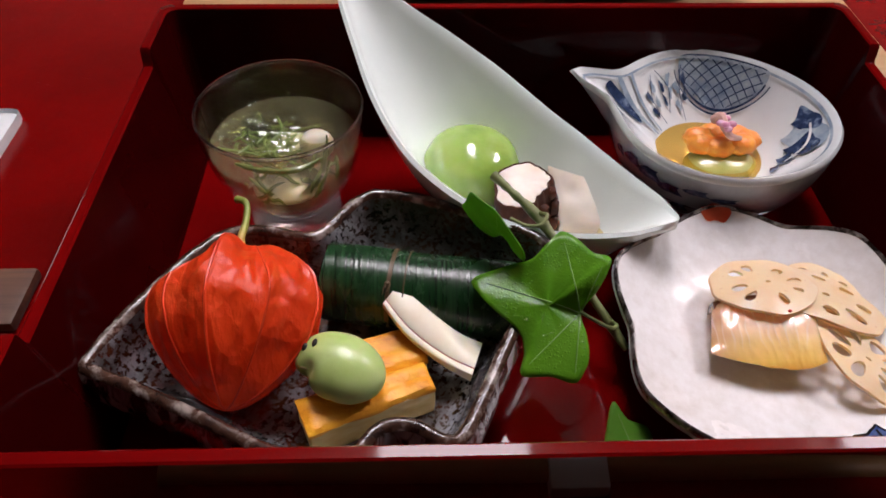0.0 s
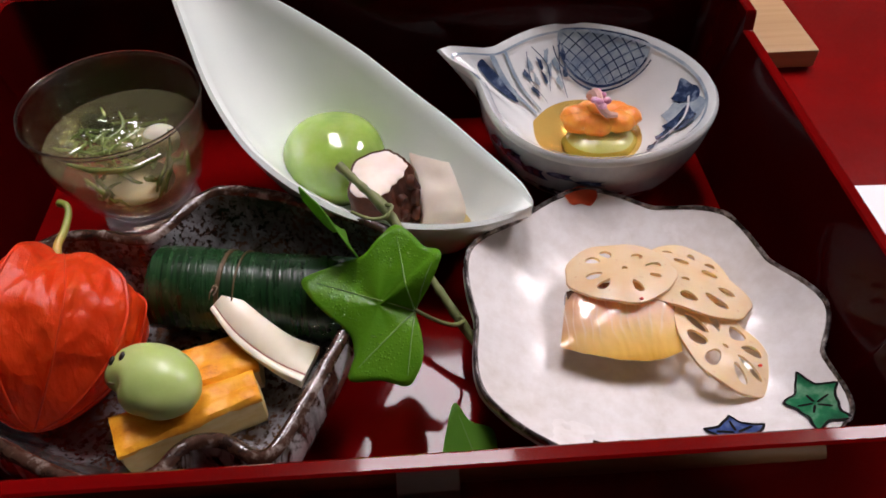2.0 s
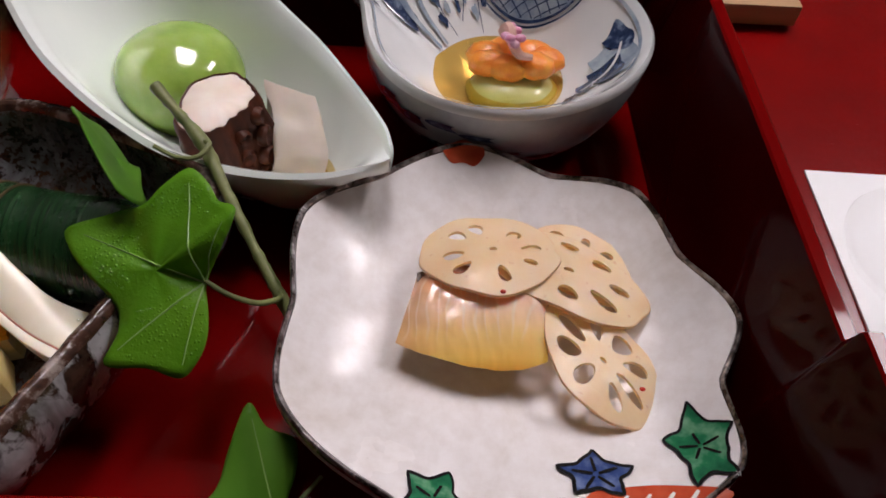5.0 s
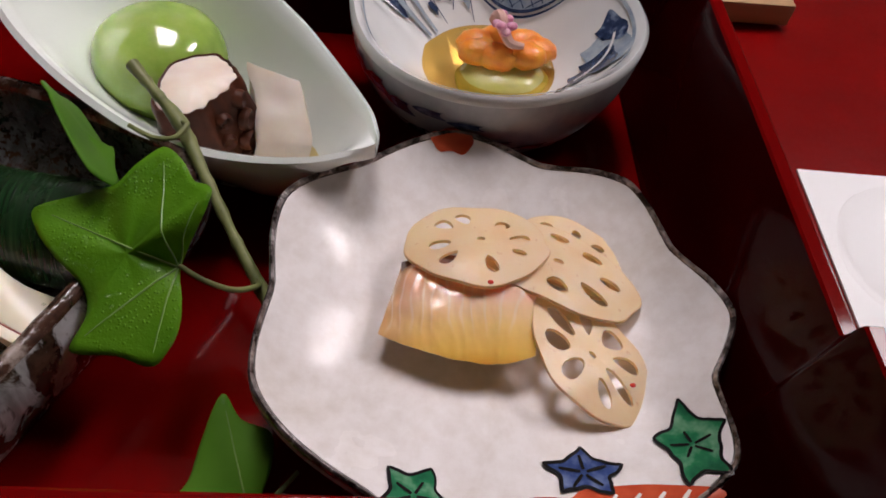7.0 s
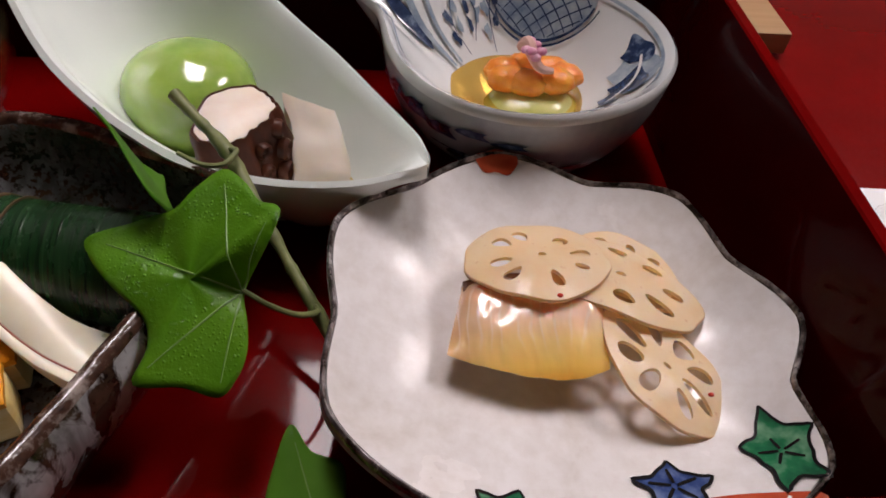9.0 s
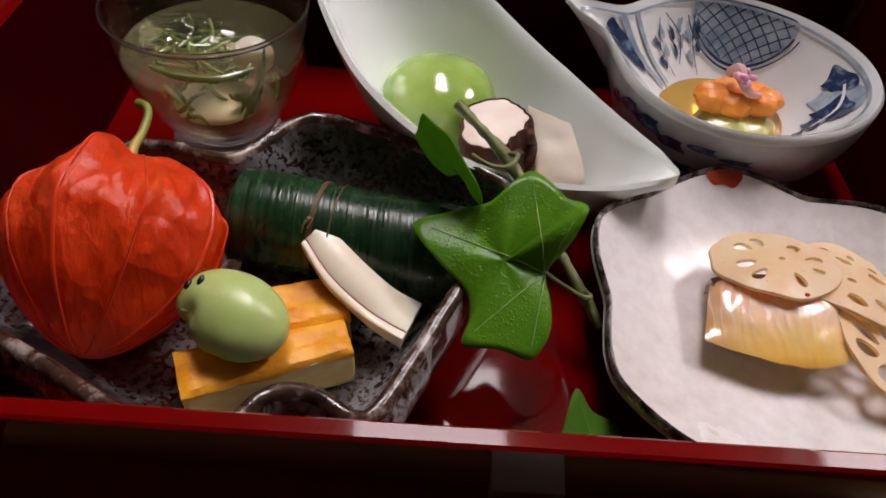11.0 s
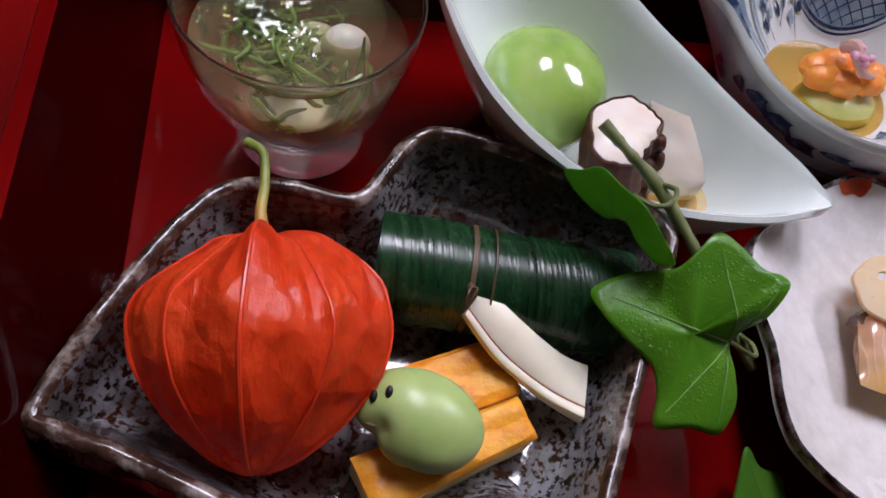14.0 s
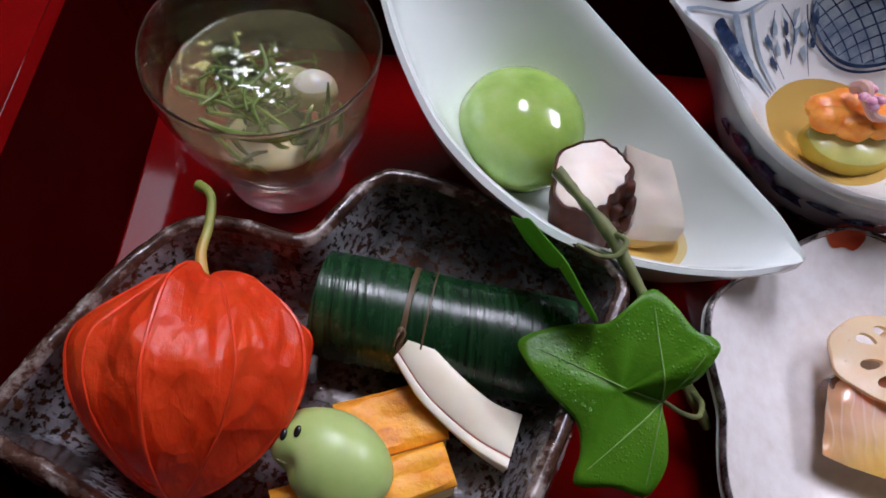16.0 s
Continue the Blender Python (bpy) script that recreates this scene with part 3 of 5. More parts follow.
def ceiling_lamp(x, y, wide, deep):
    t = thing("ceiling_lamp", (x, y, 18), "oblong hanging lamp with a bright white diffuser", "lamp", "oblong hanging lamps")
    h, k = wide / 2, deep / 2
    part("diffuser", *slab(x - h, y - k, 17.6, x + h, y + k, 18.6, 0.1), GLOW, t, "bright white diffuser", smooth=False)
    part("frame", *join(slab(x - h - 0.3, y - k - 0.3, 18.6, x - h, y + k + 0.3, 18.9, 0.03), slab(x + h, y - k - 0.3, 18.6, x + h + 0.3, y + k + 0.3, 18.9, 0.03),
         slab(x - h, y - k - 0.3, 18.6, x + h, y - k, 18.9, 0.03), slab(x - h, y + k, 18.6, x + h, y + k + 0.3, 18.9, 0.03)), LAMP_FRAME, t, "dark wooden frame", smooth=False)
    part("cord", *tube([(x, y, 18.55), (x, y, 19.3), (x, y, 20.0)], 0.04, 8), LAMP_FRAME, t, "thin dark hanging cord")
    part("top_cap", *slab(x - 0.4, y - 0.4, 18.6, x + 0.4, y + 0.4, 18.75, 0.03), LAMP_FRAME, t, "dark top cap", smooth=False)
    return t


ceiling_lamp(0.8, 10.0, 4.2, 6.4)
ceiling_lamp(14.6, 9.4, 4.2, 6.4)

table = thing("dining_table", (0.5, 3, -3.8), "low dining table with a glossy red lacquer top", "table")
part("tabletop", *slab(-9, -2.5, -0.48, 10, 9.5, TABLE_Z, 0.04), TABLE_RED, table)
for lx in (-8, 9):
    for ly in (-1.6, 8.6):
        part("leg", *slab(lx - 0.35, ly - 0.35, -3.8, lx + 0.35, ly + 0.35, -0.48, 0.03), TABLE_RED, table)

# ---- tray ----
X0, X1, Y0, Y1 = -1.105, 1.985, 0.99, 3.172
LOW, TOP, FLOOR = 0.676, 0.752, 0.12
NOTCH0, NOTCH1 = 1.36, 2.83


def smooth_step(a, b, x):
    t = min(max((x - a) / (b - a), 0), 1)
    return t * t * (3 - 2 * t)


def side_dip(x, y):
    """1 on the lowered grips of the two short sides."""
    if X0 + 0.06 < x < X1 - 0.06:
        return 0.0
    return smooth_step(NOTCH0 - 0.012, NOTCH0 + 0.012, y) * (1 - smooth_step(NOTCH1 - 0.012, NOTCH1 + 0.012, y))


def rect(x0, x1, y0, y1, r, z):
    """A rounded rectangle with extra points on the short sides."""
    pts = []
    ys = [y0 + r + (y1 - y0 - 2 * r) * k / 16 for k in range(17)]
    for e in (NOTCH0, NOTCH1):
        ys += [e - 0.03, e - 0.014, e - 0.007, e, e + 0.007, e + 0.014, e + 0.03]
    ys.sort()
    xs = [x0 + r + (x1 - x0 - 2 * r) * k / 12 for k in range(13)]

    def corner(cx, cy, a0):
        return [(cx + r * math.cos(radians(a0 + 90 * k / 6)), cy + r * math.sin(radians(a0 + 90 * k / 6))) for k in range(1, 6)]
    pts += [(x, y0) for x in xs] + corner(x1 - r, y0 + r, -90) + [(x1, y) for y in ys] + corner(x1 - r, y1 - r, 0)
    pts += [(x, y1) for x in reversed(xs)] + corner(x0 + r, y1 - r, 90) + [(x0, y) for y in reversed(ys)] + corner(x0 + r, y0 + r, 180)
    return [(x, y, z(x, y) if callable(z) else z) for x, y in pts]


def build_tray():
    t = thing("serving_tray", (0.44, 2.08, TABLE_Z), "deep rectangular red lacquer tray with lowered side grips", "tray")
    w = 0.046
    IN = (0.1, 0.1, 0.03, 0.14)      # how far the floor lies inside the rim: left, right, front, far

    def ring(k, z, out=0.0, r=0.05):
        return rect(X0 + IN[0] * k - out, X1 - IN[1] * k + out, Y0 + IN[2] * k - out, Y1 - IN[3] * k + out, r, z)

    def rim(dz):
        return lambda x, y: TOP - (TOP - LOW) * side_dip(x, y) + dz

    def mid(u, dz=0.0):
        return lambda x, y: FLOOR + (TOP - (TOP - LOW) * side_dip(x, y) - FLOOR) * u + dz
    rings = [ring(1.0, FLOOR - 0.03, 0.02, 0.06), ring(1.0, FLOOR + 0.002, 0.0, 0.06), ring(0.96, FLOOR + 0.012, 0, 0.06), ring(0.9, mid(0.06), 0, 0.06)]
    rings += [ring(0.9 * (1 - u), mid(0.06 + 0.92 * u), 0, 0.05) for u in (0.25, 0.5, 0.75, 0.96)]
    rings += [ring(0.0, rim(-0.006), 0.002), ring(0.0, rim(0.0), 0.008), ring(0.0, rim(0.0), w - 0.008), ring(0.0, rim(-0.006), w - 0.001)]
    rings += [ring(1.0 - u, mid(u), w - 0.004, 0.06) for u in (0.8, 0.5, 0.2)]
    rings += [ring(1.0, FLOOR - 0.04, w - 0.006, 0.06), ring(1.0, TABLE_Z + 0.01, w - 0.02, 0.06), ring(1.0, TABLE_Z, w - 0.03, 0.06), ring(1.0, TABLE_Z, -0.04, 0.05), ring(1.0, FLOOR - 0.06, -0.04, 0.05)]
    # Inner walls get a darker red than lip and floor, as painted shade.
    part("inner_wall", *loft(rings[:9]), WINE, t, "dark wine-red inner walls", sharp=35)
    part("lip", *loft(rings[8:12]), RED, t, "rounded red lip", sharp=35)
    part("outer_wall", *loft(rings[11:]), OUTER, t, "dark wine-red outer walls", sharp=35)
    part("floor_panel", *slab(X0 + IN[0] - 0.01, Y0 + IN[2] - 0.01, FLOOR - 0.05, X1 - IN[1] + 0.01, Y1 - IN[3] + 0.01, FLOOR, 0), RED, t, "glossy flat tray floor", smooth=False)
    return t


build_tray()

# ---- boat-shaped dish ----
TIP = Vector((0.995, 2.005))
ALONG, ACROSS = Vector((-0.815, 0.58)), Vector((0.58, 0.815))
LENGTH = 1.62
HALF = [(0.0, 0.0), (0.012, 0.028), (0.045, 0.066), (0.13, 0.14), (0.33, 0.25), (0.55, 0.335), (0.72, 0.362), (0.88, 0.372), (1.02, 0.36), (1.2, 0.295), (1.35, 0.205), (1.5, 0.105), (1.62, 0.0)]


def boat_point(s, v, drop=0.0, grow=0.0):
    """s: along from the low tip; v: -1 near rim to 1 far rim."""
    half = max(0.0, lerp_table(HALF, s) + grow)
    q = TIP + ALONG * s + ACROSS * (half * v)
    rim = 0.515 - 0.35 * s + 0.45 * s * s
    keel = 0.17 + 0.345 * (1 - smooth_step(0.0, 0.34, s)) + 0.97 * smooth_step(0.7, 1.75, s) ** 1.5
    keel = min(keel, rim)
    z = keel + (rim - keel) * abs(v) ** 2.2 - drop
    return (q.x, q.y, z)


def build_boat():
    t = thing("boat_dish", (0.4, 2.35, FLOOR), "pale green-white porcelain boat-shaped dish with one raised tip", "dish")
    S = [LENGTH * (0.5 - 0.5 * math.cos(math.pi * i / 64)) for i in range(65)]
    V = [-1 + 2 * j / 28 for j in range(29)]
    inner = [[boat_point(s, v, 0.0, -min(0.03, 0.5 * lerp_table(HALF, s))) for v in V] for s in S]
    outer = []
    for s in S:
        row = []
        for v in V:
            x, y, z = boat_point(s, v, 0.04 * (1 - abs(v) ** 8), 0.003)
            row.append((x, y, max(z, 0.14)))
        outer.append(row)
    lip = []
    for rows, dz in ((inner, 0.0), (outer, 0.0)):
        lip.append([r[0] for r in rows] + [r[-1] for r in reversed(rows)])
    top = [tuple((Vector(a) * 0.5 + Vector(b) * 0.5) + Vector((0, 0, 0.012))) for a, b in zip(*lip)]
    body = join(loft(inner, False), loft(outer, False), loft([lip[0], top, lip[1]]))
    part("bowl", *body, PORCELAIN, t, sharp=60)
    ring = [[(0.41 - 0.26 * k * math.cos(2 * math.pi * j / 40) + 0.1 * k * math.sin(2 * math.pi * j / 40), 2.42 + 0.19 * k * math.cos(2 * math.pi * j / 40) + 0.14 * k * math.sin(2 * math.pi * j / 40), z) for j in range(40)]
            for k, z in ((0.9, 0.15), (0.9, FLOOR), (1.0, FLOOR), (1.0, 0.15))]
    part("foot", *loft(ring), PORCELAIN, t)


build_boat()

# ---- blue and white bowl with a pouring lip ----
BC, BZ, BR = Vector((1.352, 2.661)), 0.542, 0.482
SPOUT = radians(157)


def bowl_radius(a, h, base):
    d = (a - SPOUT + math.pi) % (2 * math.pi) - math.pi
    lip = 0.17 * math.exp(-(d / 0.13) ** 2) + 0.05 * math.exp(-(d / 0.32) ** 2)
    wave = 0.012 * math.cos(3 * a + 0.4)
    return base + (lip + wave) * max(0.0, h) ** 3.2


def bowl_inner(a, h, lift=0.0):
    """A point of the inside at turn a and height h (0 bottom, 1 rim), lifted off the surface."""
    base = 0.02 + (BR - 0.045) * min(h, 1) ** 0.72 if h > 0 else 0.02
    r = bowl_radius(a, h, base) - lift
    d = (a - SPOUT + math.pi) % (2 * math.pi) - math.pi
    z = 0.2 + (BZ - 0.2) * h ** 1.25 + 0.03 * math.exp(-(d / 0.15) ** 2) * h ** 4 + lift * 0.6
    return (BC.x + r * math.cos(a), BC.y + r * math.sin(a), z)


def bowl_outer(a, h, lift=0.0):
    base = 0.22 + (BR - 0.22) * (1 - (1 - h) ** 2.0) ** 0.7 if h > 0 else 0.22
    r = bowl_radius(a, h, base) + lift
    d = (a - SPOUT + math.pi) % (2 * math.pi) - math.pi
    z = 0.155 + (BZ - 0.155) * h ** 1.2 + 0.03 * math.exp(-(d / 0.15) ** 2) * h ** 4
    return (BC.x + r * math.cos(a), BC.y + r * math.sin(a), z)


def surf_patch(surf, outline, material, name, parent, lift=0.006, inner=10):
    """A painted patch: a closed outline in the surface's own two coordinates, filled by rings towards its middle."""
    cx = sum(p[0] for p in outline) / len(outline)
    cy = sum(p[1] for p in outline) / len(outline)
    rings = [[surf(cx + (x - cx) * k / inner, cy + (y - cy) * k / inner, lift) for x, y in outline] for k in range(inner, 0, -1)]
    v, f = loft(rings)
    v.append(surf(cx, cy, lift))
    n = len(outline)
    base = (inner - 1) * n
    f += [(base + j, base + (j + 1) % n, len(v) - 1) for j in range(n)]
    return part(name, v, f, material, parent)


def surf_stroke(surf, line, width, lift=0.008, aspect=1.0, steps=6):
    """A brush line on a surface; line and width in its own coordinates."""
    pts = spline([(x, y, 0) for x, y in line], steps) if len(line) > 2 else [Vector((line[0][0] + (line[1][0] - line[0][0]) * k / 10, line[0][1] + (line[1][1] - line[0][1]) * k / 10, 0)) for k in range(11)]
    left, right = [], []
    for i, p in enumerate(pts):
        d = pts[min(i + 1, len(pts) - 1)] - pts[max(i - 1, 0)]
        n = Vector((-d.y * aspect, d.x / aspect, 0))
        n = n.normalized() if n.length else Vector((1, 0, 0))
        w = width * (0.75 + 0.35 * math.sin(3.1 * i / len(pts) + 0.3))
        left.append(surf(p.x + n.x * w, p.y + n.y * w, lift))
        right.append(surf(p.x - n.x * w, p.y - n.y * w, lift))
    return loft([left, right], False)


def build_bowl():
    t = thing("lipped_bowl", (BC.x, BC.y, FLOOR), "blue and white porcelain bowl with a small pouring lip", "bowl")
    n = 96
    A = [2 * math.pi * j / n for j in range(n)]
    H = [k / 22 for k in range(23)]
    inside = [[bowl_inner(a, h) for a in A] for h in H]
    rim = [tuple((Vector(bowl_inner(a, 1)) + Vector(bowl_outer(a, 1))) / 2 + Vector((0, 0, 0.012))) for a in A]
    outside = [[bowl_outer(a, h) for a in A] for h in reversed(H)]
    part("bowl", *loft(inside + [rim, outside[0], outside[1]], True, True), WHITE_GLAZE, t, sharp=60)
    rings = outside[1:]
    rings += [[(BC.x + r * math.cos(a), BC.y + r * math.sin(a), z) for a in A] for r, z in ((0.215, FLOOR + 0.006), (0.21, FLOOR), (0.18, FLOOR), (0.175, 0.16), (0.01, 0.165))]
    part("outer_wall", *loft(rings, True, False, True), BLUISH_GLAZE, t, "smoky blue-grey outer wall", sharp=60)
    # round net panel inside, with two ring lines
    a0, h0 = radians(72), 0.86
    net = []
    for k in range(-4, 5):
        for s in (1, -1):
            o = k * 0.105
            half = math.sqrt(max(0.0, 0.46 ** 2 - o * o))
            line = []
            for i in range(9):
                q = -half + 2 * half * i / 8
                u, w = (q + s * o * 1.0) * 0.7071 * 1.0, (q * s - o) * 0.7071
                line.append((a0 + u * 1.05, h0 + w * 0.72))
            line = [(a, min(h, 0.985)) for a, h in line]
            net.append(surf_stroke(bowl_inner, line, 0.006, aspect=1.0, steps=3))
    part("net_panel", *join(*net), BLUE, t, "painted blue net lines")
    disc = [(a0 + 0.49 * math.cos(q) * 1.05, min(0.985, h0 + 0.49 * math.sin(q) * 0.72)) for q in (2 * math.pi * k / 40 for k in range(40))]
    surf_patch(bowl_inner, disc, BLUE_WASH, "net_ground", t, 0.004)
    for k, w in ((0.49, 0.012), (0.545, 0.009)):
        arc = [(a0 + k * math.cos(q) * 1.05, h0 + k * math.sin(q) * 0.72) for q in (math.pi + math.pi * i / 24 for i in range(25))]
        part("ring_line", *surf_stroke(bowl_inner, [p for p in arc if p[1] < 0.985], w, steps=2), BLUE, t)
    # brush marks inside
    for a, h, wa, wh in ((radians(352), 0.76, 0.34, 0.24), (radians(342), 0.72, 0.2, 0.2), (radians(3), 0.82, 0.2, 0.14), (radians(334), 0.58, 0.13, 0.1), (radians(322), 0.52, 0.13, 0.06), (radians(300), 0.46, 0.14, 0.05), (radians(152), 0.74, 0.075, 0.24), (radians(160), 0.86, 0.05, 0.1)):
        o = [(a + wa * math.cos(q) * (0.8 + 0.3 * math.sin(3 * q + a)), min(0.99, h + wh * math.sin(q) * (0.85 + 0.25 * math.cos(2 * q + h)))) for q in (2 * math.pi * k / 28 for k in range(28))]
        surf_patch(bowl_inner, o, BLUE if wa < 0.25 else BLUE_WASH, "brush_mark", t, 0.005 if wa > 0.25 else 0.007)
    for a, h, tall, lean in ((126, 0.42, 0.46, 4), (117, 0.5, 0.4, -5), (101, 0.4, 0.5, 2)):
        part("brush_stalk", *surf_stroke(bowl_inner, [(radians(a), h), (radians(a + lean), h + tall * 0.5), (radians(a - lean * 0.5), h + tall)], 0.006), BLUE, t)
        for s, u in ((1, 0.3), (-1, 0.45), (1, 0.62), (-1, 0.75)):
            ca, ch = radians(a + lean * 0.6) + s * 0.055, h + tall * u
            o = [(ca + 0.036 * math.cos(q) * (1 + 0.35 * math.sin(2 * q + s + a)), min(0.98, ch + 0.05 * math.sin(q) * (1 + 0.3 * math.cos(3 * q + a)) + 0.02 * s * math.cos(q))) for q in (2 * math.pi * k / 22 for k in range(22))]
            surf_patch(bowl_inner, o, BLUE if (s > 0) == (a > 110) else BLUE_WASH, "brush_leaf", t, 0.006, 5)
    for a in (147, 139):
        part("wash_band", *surf_stroke(bowl_inner, [(radians(a), 0.4), (radians(a + 3), 0.65), (radians(a - 1), 0.96)], 0.022), BLUE_WASH, t)
    part("pale_vein", *surf_stroke(bowl_inner, [(radians(328), 0.6), (radians(340), 0.76), (radians(358), 0.84)], 0.012, 0.012), WHITE_GLAZE, t)
    part("inner_rim_line", *surf_stroke(bowl_inner, [(radians(165 + k * 6), 0.965) for k in range(60)], 0.012, steps=2), BLUE_WASH, t)
    # brush marks outside
    for a, h, wa, wh in ((radians(208), 0.82, 0.12, 0.1), (radians(220), 0.8, 0.13, 0.12), (radians(232), 0.74, 0.12, 0.1), (radians(245), 0.8, 0.12, 0.06), (radians(259), 0.76, 0.13, 0.045), (radians(272), 0.6, 0.1, 0.035), (radians(196), 0.78, 0.07, 0.08), (radians(212), 0.55, 0.16, 0.12), (radians(238), 0.5, 0.1, 0.1), (radians(286), 0.52, 0.12, 0.05), (radians(180), 0.66, 0.1, 0.12)):
        o = [(a + wa * math.cos(q) * (0.8 + 0.35 * math.sin(3 * q + a)), h + wh * math.sin(q) * (0.85 + 0.3 * math.cos(2 * q))) for q in (2 * math.pi * k / 28 for k in range(28))]
        surf_patch(bowl_outer, o, BLUE, "outer_brush_mark", t)
    part("outer_line", *surf_stroke(bowl_outer, [(radians(225 + k * 5), 0.56 - 0.003 * k) for k in range(18)], 0.008, steps=2), BLUE, t)


build_bowl()


def build_bowl_food():
    z = 0.302
    h = 0.38
    ring = [bowl_inner(2 * math.pi * j / 64, h, 0.004) for j in range(64)]
    top = [(x, y, z) for x, y, _ in ring]
    rings = [top]
    for k in (0.75, 0.5, 0.2, 0.05):
        rings.append([(p[0], p[1], min(p[2], z - 0.003)) for p in (bowl_inner(2 * math.pi * j / 64, h * k, 0.004) for j in range(64))])
    sauce = whole("broth", *loft(rings, True, True, True), SAUCE, (BC.x, BC.y, 0.2), "amber clear broth pooled in the blue and white bowl", "broth")
    sauce.visible_shadow = False
    whole("green_vegetable", *blob((1.4, 2.62, 0.275), (0.165, 0.12, 0.06), shape=lambda d: 1 + 0.06 * noise.noise(d * 2.0)), AUBERGINE, (1.4, 2.6, 0.22), "peeled pale green vegetable piece in amber broth", "vegetable")
    uni = thing("sea_urchin", (1.405, 2.685, 0.3), "bright orange sea urchin tongues piled on the vegetable", "sea urchin")
    rnd = random.Random(4)
    for k in range(7):
        q = 2 * math.pi * k / 7
        part("tongue", *blob((1.405 + 0.1 * math.cos(q) * 1.05, 2.685 + 0.05 * math.sin(q), 0.355 + 0.012 * rnd.random()), (0.075, 0.06, 0.045), 18, 12, lambda d, k=k: 1 + 0.12 * noise.noise(d * 2.5 + Vector((k, 0, 0)))), UNI, uni)
    fl = thing("flower_sprig", (1.38, 2.68, 0.42), "small pink flower sprig laid on the sea urchin", "flower")
    part("stalk", *tube([(1.36, 2.73, 0.44), (1.37, 2.7, 0.475), (1.385, 2.66, 0.45), (1.41, 2.625, 0.425), (1.455, 2.62, 0.42)], [0.022, 0.024, 0.02, 0.016, 0.01]), FLOWER_STALK, fl, "pale pink stalk")
    for k in range(8):
        a = 2.4 * k
        part("petal", *blob((1.385 + 0.03 * math.cos(a) * (0.6 + 0.06 * k), 2.67 + 0.04 * math.sin(a), 0.455 + 0.004 * k), (0.02, 0.016, 0.014), 10, 7), FLOWER, fl)


build_bowl_food()


# ---- glass ----
GC = (-0.525, 2.48)


def build_glass():
    t = thing("glass_cup", (*GC, FLOOR), "footed clear glass cup with a thin rim", "glass")
    wall = [(0.19, 0.3), (0.235, 0.35), (0.272, 0.42), (0.3, 0.5), (0.317, 0.6), (0.323, 0.7), (0.3265, 0.709), (0.331, 0.702), (0.327, 0.6), (0.311, 0.495), (0.28, 0.405), (0.24, 0.33), (0.2, 0.285)]
    g = part("cup", *lathe(wall, GC, 80), THIN_GLASS, t, sharp=80)
    g.visible_shadow = False
    lip = [(0.321, 0.703), (0.323, 0.711), (0.3275, 0.715), (0.332, 0.711), (0.334, 0.703), (0.3275, 0.692), (0.321, 0.703)]
    part("lip", *lathe(lip, GC, 80), GLASS, t, "rounded bright lip", sharp=80).visible_shadow = False
    foot = [(0.001, 0.283), (0.1, 0.284), (0.19, 0.296), (0.198, 0.285), (0.189, 0.262), (0.19, 0.24), (0.198, 0.19), (0.203, 0.145), (0.198, 0.125), (0.185, FLOOR + 0.001), (0.12, FLOOR + 0.01), (0.001, FLOOR + 0.016)]
    part("foot", *lathe(foot, GC, 80), FOOT_GLASS, t, "thick cloudy glass foot", sharp=80).visible_shadow = False
    lv = 0.545
    liq = [(0.001, 0.287), (0.1, 0.289), (0.186, 0.302), (0.23, 0.35), (0.268, 0.42), (0.296, 0.5), (0.304, lv - 0.005), (0.3, lv), (0.285, lv - 0.004), (0.15, lv - 0.005), (0.001, lv - 0.005)]
    b = whole("clear_soup", *lathe(liq, GC, 80), BROTH, (*GC, 0.287), "clear pale yellow soup filling the glass cup", "soup")
    b.visible_shadow = False
    rnd = random.Random(8)
    for k, (x, y, z, r, q) in enumerate(((-0.4, 2.5, 0.5, 0.072, 0.9), (-0.53, 2.43, 0.345, 0.15, 0.28), (-0.5, 2.57, 0.42, 0.1, 0.6))):
        whole("dumpling", *blob((x, y, z), (r, r * 0.85, r * q), 24, 14, lambda d, k=k: 1 + 0.04 * noise.noise(d * 2 + Vector((k, 3, 0)))), BEAD, (x, y, z - r * q), "smooth pale cream dumpling lying in clear soup", "dumpling", "dumplings in the soup")
    for k in range(44):
        a = rnd.uniform(0, 6.28)
        q = rnd.uniform(0.02, 0.15)
        c = Vector((-0.585 + q * math.cos(a), 2.5 + q * math.sin(a), rnd.uniform(0.42, 0.56)))
        d = rnd.uniform(0, 6.28)
        l = rnd.uniform(0.05, 0.13)
        pts = [c + Vector((math.cos(d) * l * s + 0.03 * math.sin(3 * s + k), math.sin(d) * l * s, 0.015 * math.cos(2 * s + k))) for s in (-1, -0.4, 0.3, 1)]
        pts = [Vector((GC[0] + (p.x - GC[0]), p.y, min(p.z, 0.565))) for p in pts]
        whole("green_shoot", *tube(pts, [0.004, 0.0075, 0.006, 0.003], 6, 4), SPROUT, tuple(pts[0]), "thin green shoot floating in the clear soup", "vegetable", "green shoots in the soup")
    for k in range(26):
        a = rnd.uniform(3.0, 6.6)
        q = rnd.uniform(0.13, 0.22)
        z = rnd.uniform(0.37, 0.5)
        l = rnd.uniform(0.12, 0.34)
        up = rnd.uniform(-0.05, 0.07)
        pts = [Vector((GC[0] + q * math.cos(a + l * w), GC[1] + q * math.sin(a + l * w), z + up * w + 0.01 * math.sin(4 * w + k))) for w in (-1, -0.4, 0.3, 1)]
        whole("green_shoot", *tube(pts, [0.004, 0.009, 0.008, 0.003], 6, 4), SPROUT, tuple(pts[0]), "thin green shoot hanging in the clear soup", "vegetable", "green shoots in the soup")
